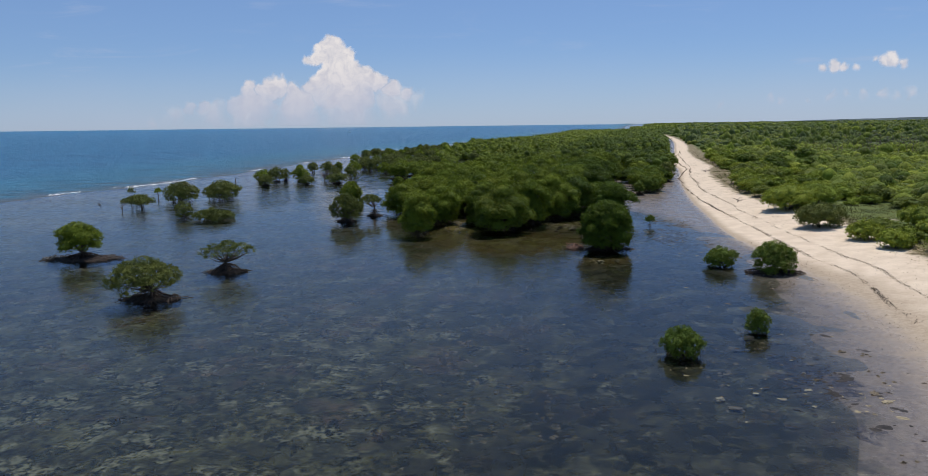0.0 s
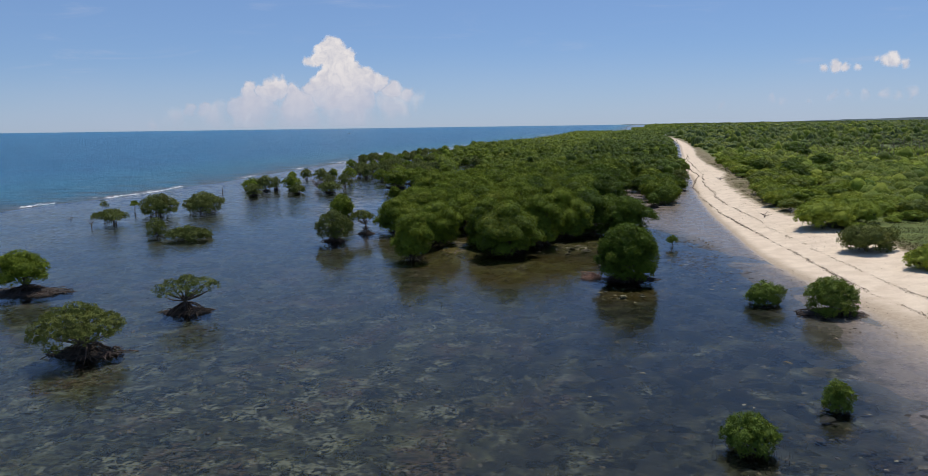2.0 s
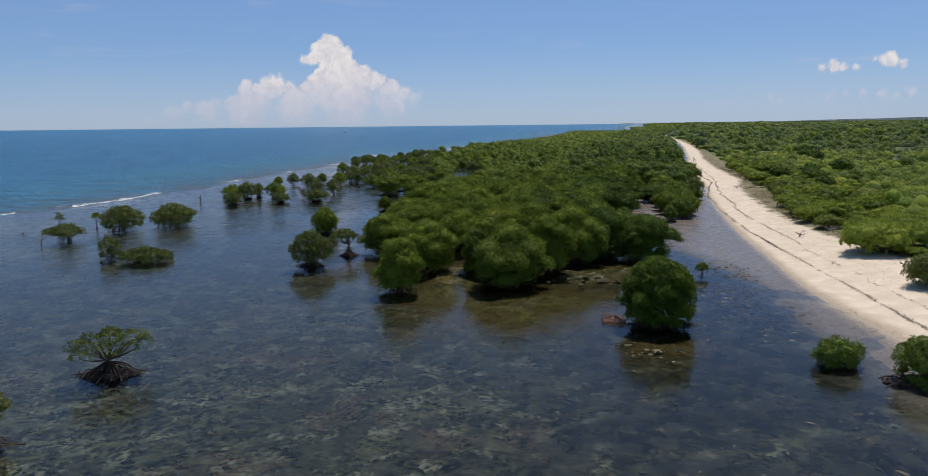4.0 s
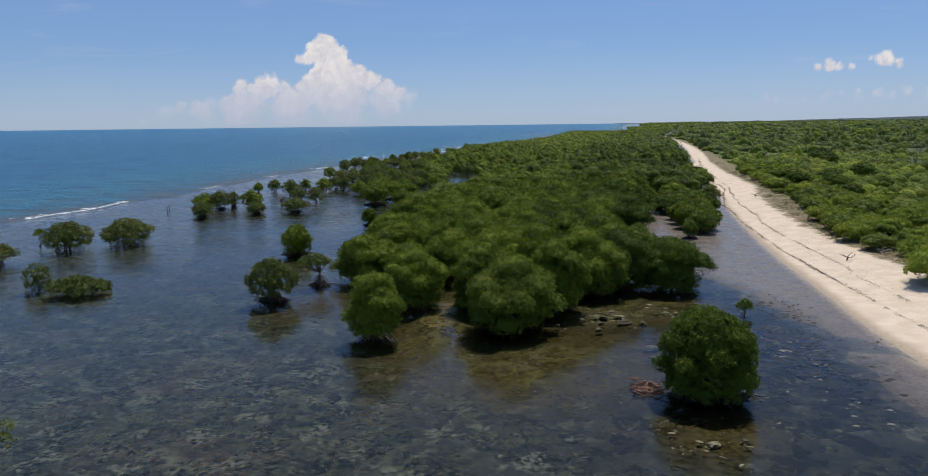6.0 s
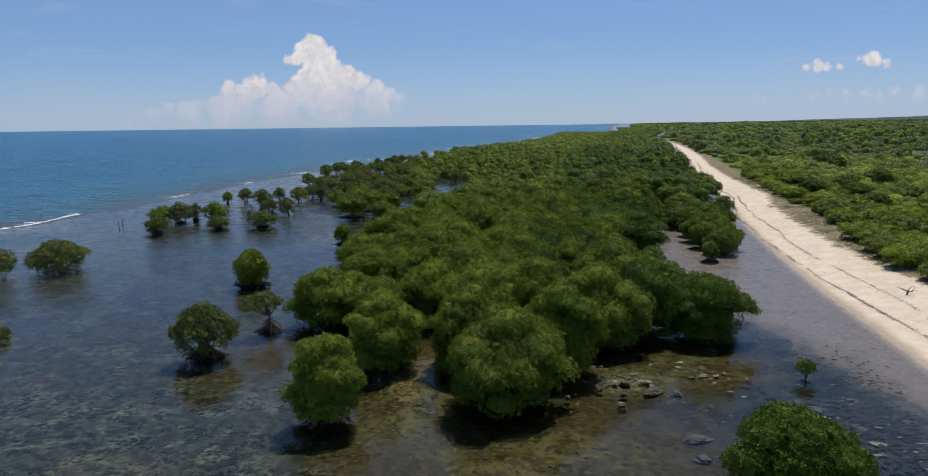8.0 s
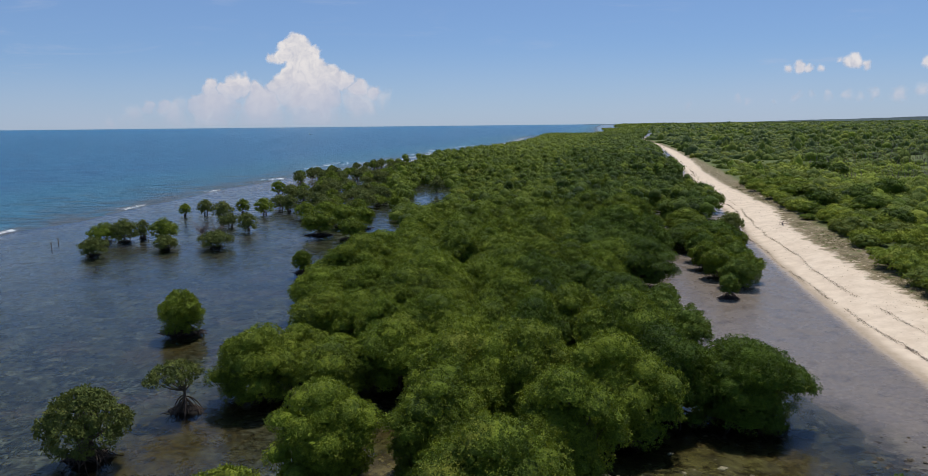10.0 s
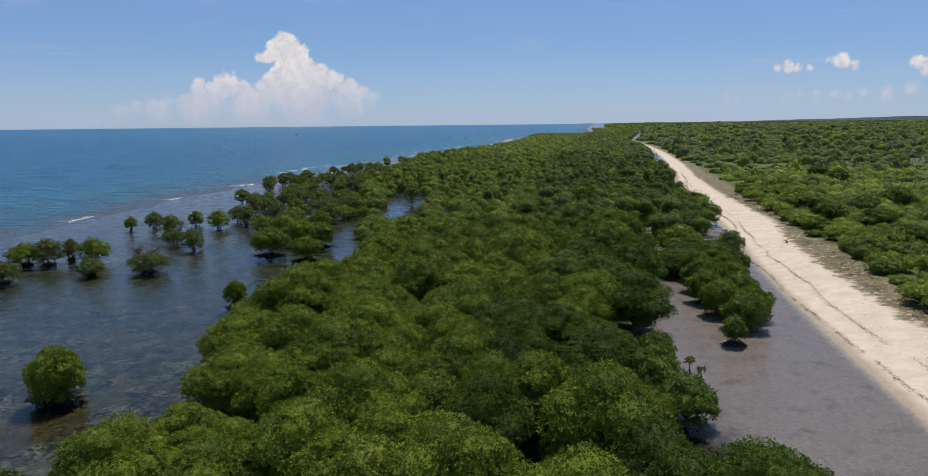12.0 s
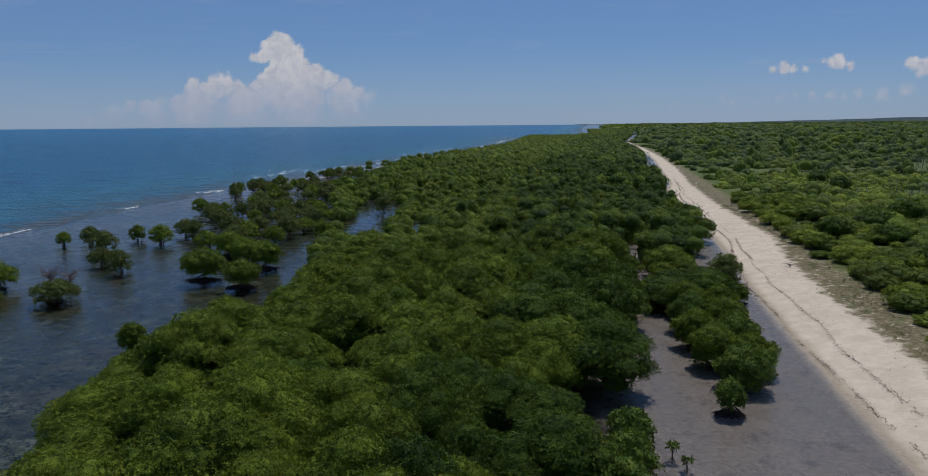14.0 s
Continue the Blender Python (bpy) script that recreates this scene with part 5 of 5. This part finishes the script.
chunks += tufts(rng, sx, sy, np.full(170, 0.8), sy * 0.007, np.minimum(sy * 0.002, 4), 30, sy * 0.002)
k_ = 260
sy = rng.uniform(230, 2200, k_)
sx = VEG(sy) + 10 + rng.uniform(0, 1, k_) * (0.62 * sy)
sw = rng.uniform(1.8, 3.4, k_) * (1 + sy / 1500)
chunks += tufts(rng, sx, sy, ground_z(sx, sy) + 1.6, sw, sw * rng.uniform(0.9, 1.3, k_), 90, 0.14 * sw)
tagged(new("distant_trees", mesh_of("distant_trees", chunks, LEAF)), "distant dark green trees on the plain and headland", "trees", kind="stuff")


# the last ridge on the horizon, with the haze of distance put into its colour
hx = np.linspace(600, 4400, 120)
hz = np.interp(hx, (600, 680, 1250, 1670, 2700, 4400), (0, 2, 4, 7, 28, 44)) + 3.0 * (value_noise(hx, 0 * hx, 140.0, 61) - 0.5) + 2.0 * (value_noise(hx, 0 * hx, 34.0, 62) - 0.5)
hv = np.concatenate([np.stack([hx, 0 * hx + 4640, hz], -1), np.stack([hx, 0 * hx + 4600, 0 * hx - 2], -1)])
hf = np.array([(i, i + 1, i + 121, i + 120) for i in range(119)])
RIDGE = plain("hazed_ridge_woods", (0.075, 0.105, 0.105), (0.10, 0.135, 0.13), 0.02, 1.0, 0.0)
tagged(new("backdrop_ridge", mesh_of("backdrop_ridge", [(hv, hf)], RIDGE)), "low wooded ridge on the horizon, blue-green with painted haze", "ridge", kind="structure")


# ---- small things of the shore ----
def rock(x, y, wide, long, high, seed, label, material=None, turn=0.0, z=None):
    """A flat weathered slab of reef rock."""
    r = np.random.default_rng(seed)
    bm = bmesh.new()
    bmesh.ops.create_icosphere(bm, subdivisions=3, radius=1.0)
    for v in bm.verts:
        n = noise.fractal(v.co * 1.6 + Vector((seed, 0, 0)), 0.6, 2.1, 4)
        k = 1 + 0.55 * n
        deep = max(0.0, -v.co.z)
        flare = k * (1 + 0.6 * deep) / max(0.45, math.sqrt(1 - min(deep, 0.9) ** 2))
        v.co = Vector((v.co.x * wide * flare, v.co.y * long * flare, (min(v.co.z, 0.55 + 0.2 * n) * (1 + 0.5 * n) if v.co.z > 0 else -deep * 3.5) * high))
    me = bpy.data.meshes.new("reef_rock")
    bm.to_mesh(me)
    bm.free()
    me.materials.append(material or ROCK)
    ob = new("reef_rock", me)
    ob.matrix_world = pose(x, y, max(gz(x, y) - 0.01, -0.045) if z is None else z, 0, 0, turn)
    return tagged(ob, label, "rock", "reef rocks of the flat")


SLABS = ((8.3, 97.7, 1.0, 0.7), (9.0, 95.0, 1.0, 0.6), (10.4, 94.6, 0.7, 0.5), (5.7, 99.2, 0.8, 0.5), (9.9, 88.0, 0.9, 0.6), (9.6, 85.6, 0.5, 0.6), (5.6, 95.1, 0.45, 0.4),
         (7.4, 96.2, 0.4, 0.4), (10.0, 72.2, 0.55, 0.4), (11.7, 72.6, 0.5, 0.35), (11.8, 36.1, 0.55, 0.5), (12.2, 34.9, 0.6, 0.45), (16.2, 38.9, 0.6, 0.35), (16.0, 35.7, 0.3, 0.25),
         (17.6, 55.0, 0.55, 0.3), (15.1, 34.9, 0.35, 0.25), (19.7, 35.8, 0.9, 0.4), (18.0, 92.0, 0.7, 0.5), (19.2, 89.5, 0.9, 0.6), (20.6, 93.5, 0.6, 0.4), (21.4, 90.8, 0.5, 0.4),
         (17.2, 88.2, 0.6, 0.4), (18.9, 86.0, 0.8, 0.5), (3.4, 93.6, 0.4, 0.3), (6.6, 92.4, 0.5, 0.35), (13.2, 99.0, 0.9, 0.5), (12.0, 97.2, 0.5, 0.4), (18.4, 41.5, 0.6, 0.4), (19.6, 36.9, 0.7, 0.4), (4.4, 97.0, 0.5, 0.3), (7.0, 94.2, 0.6, 0.35), (11.2, 98.4, 0.5, 0.4))
for i, (x, y, a_, b_) in enumerate(SLABS):
    rock(x, y, a_ * (0.28 + 0.34 * ((i * 37) % 10) / 10), b_ * 0.45, 0.06, 400 + i, "flat weathered slab of reef rock breaking the water", ROCK if i in (8, 10, 16, 3) else ROCK_DARK, i * 47.0)

# rubble of the reef flat, near the shore only
rng = np.random.default_rng(23)
n = 9000
x, y = rng.uniform(-40, 25, n), rng.uniform(24, 112, n)
ok = (x < LOW(y) - 1.0) & (value_noise(x, y, 7.0, 41) * 0.5 + value_noise(x, y, 1.6, 42) * 0.5 > 0.58) & ~in_wood(x, y)
x, y = x[ok], y[ok]
n = len(x)
s = rng.uniform(0.05, 0.20, n)
c = np.stack([x, y, ground_z(x, y) - 0.02], -1)[:, None]
RV, RF, RC = dome(3, 6, 0.0)
v = c + RV[None] * np.stack([s, s * rng.uniform(0.4, 1, n), s * 0.5], -1)[:, None] * (1 + rng.uniform(-0.45, 0.45, (n, len(RV), 1)))
off = (np.arange(n) * len(RV))[:, None, None]
tagged(new("reef_rubble", mesh_of("reef_rubble", [(v.reshape(-1, 3), (RF[None] + off).reshape(-1, 4)), (v.reshape(-1, 3), (RC[None] + off).reshape(-1, 6))], ROCK_DARK)),
       "weedy coral rubble scattered over the reef flat", "rubble", kind="stuff")


def flecks(name, spots, size, label, material, seed, z=0.012):
    """Thin ragged scraps lying at the water's skin; spots: x, y, spread along x and y, number."""
    r = np.random.default_rng(seed)
    at = np.concatenate([np.stack([x + a * r.normal(size=n), y + b * r.normal(size=n)], -1) for x, y, a, b, n in spots])
    at = at[value_noise(at[:, 0], at[:, 1], 1.7, seed) > 0.45]
    n = len(at)
    FV, FF, FC = dome(2, 7, 0.0)
    s = size * r.lognormal(0, 0.45, n)
    v = FV[None] * np.stack([s, s * r.uniform(0.3, 0.8, n), np.full(n, 0.03)], -1)[:, None] * (1 + r.uniform(-0.45, 0.45, (n, len(FV), 1)))
    turn = r.normal(size=(n, 1)) * 0.5
    x, y = v[..., 0] * np.cos(turn) - v[..., 1] * np.sin(turn), v[..., 0] * np.sin(turn) + v[..., 1] * np.cos(turn)
    v = np.stack([x + at[:, :1], y + at[:, 1:], v[..., 2] + np.maximum(ground_z(at[:, 0], at[:, 1]), -0.02)[:, None] + z - 0.012], -1)
    off = (np.arange(n) * len(FV))[:, None, None]
    tagged(new(name, mesh_of(name, [(v.reshape(-1, 3), (FF[None] + off).reshape(-1, 4)), (v.reshape(-1, 3), (FC[None] + off).reshape(-1, 7))], material)), label, "weed", kind="stuff")


flecks("weed_scraps", ((19.8, 88.5, 2.2, 5.0, 420), (21.5, 96, 1.6, 4, 120), (17.5, 39, 2.2, 4.0, 260), (19.8, 88.5, 2.2, 5.0, 420)), 0.17, "dark ragged weed lying on the wet flat", WEED, 71)
flecks("pale_scraps", ((19.6, 88.0, 2.0, 4.4, 70), (20.5, 79, 1.5, 3, 36), (9.0, 96.5, 3.2, 2.2, 170), (16.5, 36, 3.0, 3.0, 60), (9.0, 73.0, 2.0, 2.2, 40), (14.5, 52, 4, 5, 50)), 0.11,
       "pale scraps of coral and bleached weed on the flat", ROCK, 73)


def litter(name, line, y0, y1, per_metre, spread, size, label, seed, material, gate_at=0.30):
    """Dry weed and twigs thrown up along a line of the tide."""
    r = np.random.default_rng(seed)
    n = int((y1 - y0) * per_metre)
    y = r.uniform(y0, y1, n)
    thick = value_noise(y, 0 * y, 0.9, seed) * 0.5 + value_noise(y, 0 * y, 7.0, seed + 1) * 0.5
    gate = r.uniform(size=n) < (thick - gate_at) * 1.6 + 0.12
    y = y[gate]
    x = line(y) + 0.5 * (value_noise(y, 0 * y, 6.0, seed + 2) - 0.5) + 0.8 * (value_noise(y, 0 * y, 23.0, seed + 3) - 0.5) + r.normal(size=len(y)) * spread
    z = ground_z(x, y)
    a = np.stack([x, y, z + 0.02], -1)
    ob = new(name, mesh_of(name, [leaves(r, a, np.tile([0.0, 0.0, 1.0], (len(a), 1)), size, 4, 0.45, 0.45)], material))
    return tagged(ob, label, "seaweed", kind="stuff")


WRACK_LOW = curve((30, 24), (48, 28.0), (64, 30.4), (85, 30.6), (118, 32.6), (136, 33.8), (148, 35.7), (166, 38.7), (175, 40.2), (183, 42), (207, 49), (255, 56.5), (320, 72), (400, 91))
WRACK_HIGH = curve((30, 27), (50, 31.0), (64, 33), (85, 33.6), (110, 34.6), (135, 36.6), (148, 38.6), (161, 41.1), (175, 43.2), (184, 45), (212, 51.5), (232, 54.2), (276, 62.7), (323, 73.2), (400, 92))
litter("lower_wrack_line", WRACK_LOW, 30, 330, 70, 0.13, 0.12, "thin dark line of dry seaweed along the sand", 51, WRACK)
litter("upper_wrack_line", WRACK_HIGH, 30, 330, 46, 0.13, 0.11, "thin dark line of dry seaweed higher on the sand", 55, WRACK)
litter("strewn_debris", lambda y: LOW(y) + 0.62 * (TOP(y) - LOW(y)), 30, 260, 16, 1.8, 0.11, "scattered twigs and dry weed on the dry sand", 59, WRACK)
litter("crest_litter", lambda y: TOP(y) + 0.4 * (VEG(y) - TOP(y)), 60, 300, 30, 1.1, 0.14, "dry leaf litter along the crest of the beach", 63, WRACK)

litter("beach_gravel", lambda y: LOW(y) - 0.3, 26, 84, 50, 0.9, 0.10, "brown gravel and weed scraps at the water's edge", 67, ROCK_DARK, 0.35)

# grass tufts on the crest and the clearing
rng = np.random.default_rng(29)
n = 15000
y = rng.uniform(60, 250, n)
x = TOP(y) + rng.uniform(0.15, 1.0, n) * (VEG(y) - TOP(y) + 2.5)
cx, cy = rng.uniform(41, 60, 9000), rng.uniform(76, 108, 9000)
x, y = np.concatenate([x, cx]), np.concatenate([y, cy])
ok = value_noise(x, y, 2.2, 71) * 0.4 + value_noise(x, y, 6.0, 72) * 0.6 > 0.48
x, y = x[ok], y[ok]
at = np.stack([x, y, ground_z(x, y) + 0.07], -1)
tilt = rng.normal(size=(len(at), 3)) * np.array([1, 1, 0.25])
tagged(new("dune_grass", mesh_of("dune_grass", [leaves(rng, at, unit(tilt), 0.17, 3, 0.35, 0.3)], GRASS)), "sparse dry grass tufts on the crest of the beach", "grass", kind="stuff")

# foam on the reef edge
rng = np.random.default_rng(31)
chunks = []
for y0, y1, count, wide, out in ((140, 192, 260, 0.15, 2.0), (218, 229, 50, 0.13, 1.5), (238, 266, 170, 0.14, 1.5), (300, 480, 420, 0.34, 2.0), (480, 1000, 520, 0.9, 3.0), (360, 1000, 320, 0.7, 22.0), (300, 560, 220, 0.5, 11.0)):
    y = rng.uniform(y0, y1, count)
    gate = value_noise(y, 0 * y + out, max((y1 - y0) / 9, 5.0), 81) > (0.42 if y1 < 280 else 0.58)
    y = y[gate]
    x = reef_line(y) - out + rng.normal(size=len(y)) * wide * 1.5 - np.abs(rng.normal(size=len(y))) * (rng.uniform(size=len(y)) > 0.7) * wide * 9
    n = len(x)
    RV, RF, RC = dome(2, 6, 0.0)
    slope = (reef_line(y + 1.5) - reef_line(y - 1.5)) / 3.0
    ln, wd = wide * rng.uniform(1.5, 6.0, n), wide * rng.uniform(0.2, 0.6, n)
    loc = RV[None] * np.stack([wd, ln, np.full(n, 0.07)], -1)[:, None] * (1 + rng.uniform(-0.4, 0.4, (n, len(RV), 1)))
    loc[..., 0] += loc[..., 1] * slope[:, None]
    v = loc + np.stack([x, y, 0 * x], -1)[:, None]
    off = (np.arange(n) * len(RV))[:, None, None]
    chunks += [(v.reshape(-1, 3), (RF[None] + off).reshape(-1, 4)), (v.reshape(-1, 3), (RC[None] + off).reshape(-1, 6))]
tagged(new("surf_foam", mesh_of("surf_foam", chunks, FOAM)), "broken white foam along the reef edge", "foam", kind="stuff")


def snag(name, x, y, high, spread, seed, material, label, twigs=9, category="dead tree"):
    """A bare dead tree or branch."""
    r = np.random.default_rng(seed)
    ob = root_of(name, x, y, gz(x, y), label, category)
    top = np.array([r.normal() * 0.2, r.normal() * 0.2, high * 0.55])
    part("trunk", mesh_of("trunk", [tube([(0, 0, -0.02), top * 0.5 + r.normal(size=3) * 0.04, top], [0.09, 0.07, 0.055], 6)], material), ob)
    for i in range(twigs):
        a = i * 2.4 + r.uniform(-0.4, 0.4)
        start = top * r.uniform(0.35, 1.0)
        end = start + np.array([math.cos(a) * spread * r.uniform(0.5, 1), math.sin(a) * spread * r.uniform(0.5, 1), high * r.uniform(0.1, 0.5)])
        mid = (start + end) / 2 + r.normal(size=3) * 0.12
        part("branch", mesh_of("branch", [tube([start, mid, end], [0.04, 0.028, 0.012], 5)], material), ob)
    return ob


snag("dead_tree", -47.3, 71.6, 1.3, 0.9, 501, DEAD, "bleached bare dead branches beside a mangrove mound", 12)
snag("dead_tree", -63.9, 113.9, 2.2, 0.8, 502, DEAD_DARK, "grey leafless dead mangrove standing in water")
snag("dead_tree", -74.3, 124.7, 1.2, 0.5, 503, DEAD_DARK, "short bare snag standing in water", 6)
snag("dead_tree", -47.1, 177.5, 3.6, 2.0, 504, DEAD_DARK, "brown twiggy dead mangrove on the outer flat", 44)
snag("dead_tree", -45.4, 178.8, 3.0, 1.8, 505, DEAD_DARK, "brown twiggy dead mangrove on the outer flat", 40)
snag("driftwood", 36.6, 116.8, 0.8, 1.2, 506, DEAD_DARK, "bare driftwood branch lying on the sand", 7, "driftwood")
snag("driftwood", 47.9, 180.8, 0.9, 1.4, 507, DEAD_DARK, "bare driftwood branch lying on the sand", 7, "driftwood")
snag("driftwood", 41.0, 118.4, 0.7, 1.2, 508, DEAD, "bleached driftwood branch at the crest of the beach", 6, "driftwood")
for x, y, h in ((-66.1, 167.5, 1.7), (-68.5, 173.1, 1.4)):
    post = new("wooden_post", mesh_of("wooden_post", [tube([(0, 0, -0.1), (0.02, 0, h * 0.5), (-0.03, 0.02, h)], [0.09, 0.08, 0.07], 7)], DEAD_DARK))
    post.location = (x, y, gz(x, y))
    tagged(post, "thin weathered post standing in the lagoon", "post")

# a tangle of dry prop roots beside the lone dark mangrove
rng = np.random.default_rng(37)
tangle = new("root_tangle", mesh_of("root_tangle", prop_roots(rng, 60, 1.15, 0.75, 0.045) + [
    tube(np.stack([np.linspace(-0.9, 0.9, 5), np.full(5, o) + rng.normal(size=5) * 0.2, 0.3 + rng.normal(size=5) * 0.2], -1), np.full(5, 0.035), 4) for o in np.linspace(-0.9, 0.9, 22)], ROOT_RED))
tangle.matrix_world = pose(8.0, 79.6, gz(8.0, 79.6))
tagged(tangle, "tangle of dry reddish prop roots beside a mangrove", "roots")

# breathing roots round the young bushes
rng = np.random.default_rng(41)
chunks = []
for cx, cy, r, n in ((11.5, 42.8, 1.9, 90), (17.3, 47.6, 1.2, 50), (21, 69.5, 2.2, 90), (24.9, 66.4, 2.8, 140), (29.5, 141.5, 2.6, 260), (24.6, 137, 1.6, 120)):
    a, q = rng.uniform(0, 6.28, n), r * np.sqrt(rng.uniform(0.05, 1, n))
    for x, y in zip(cx + q * np.cos(a), cy + q * np.sin(a)):
        z = gz(x, y)
        chunks.append(tube([(x, y, z - 0.05), (x + rng.normal() * 0.03, y, 0.015 + 0.07 * rng.uniform())], [0.012, 0.007], 3))
tagged(new("breathing_roots", mesh_of("breathing_roots", chunks, ROOT)), "thin breathing roots poking out of the shallows", "roots", kind="stuff")

# a small boat far out
boat = root_of("boat", -330, 1390, 0, "small white boat far out at sea", "boat")
bm = bmesh.new()
prof = ((-3.0, 0.75, 0.9), (-1.5, 0.95, 0.8), (0.5, 0.95, 0.85), (2.2, 0.6, 1.0), (3.4, 0.08, 1.25))
rows = [[bm.verts.new((x, s * w, z)) for s, z in ((-1, h), (-0.55, -0.1), (0.55, -0.1), (1, h))] for x, w, h in prof]
for p, q in zip(rows, rows[1:]):
    for i in range(3):
        bm.faces.new((p[i], q[i], q[i + 1], p[i + 1]))
    bm.faces.new((p[3], q[3], q[0], p[0]))
bm.faces.new(rows[0])
bm.faces.new(rows[-1][::-1])
me = bpy.data.meshes.new("hull")
bm.to_mesh(me)
bm.free()
me.materials.append(HULL)
part("hull", me, boat)
part("cabin", mesh_of("cabin", [tube([(-1.5, 0, 0.8), (-1.4, 0, 2.2)], [0.9, 0.75], 4), tube([(-1.5, 0, 2.2), (-1.5, 0, 2.3)], [1.0, 0.9], 4)], HULL), boat)
part("mast", mesh_of("mast", [tube([(0.2, 0, 0.6), (0.2, 0, 4.2)], [0.06, 0.03], 6)], DEAD_DARK), boat)
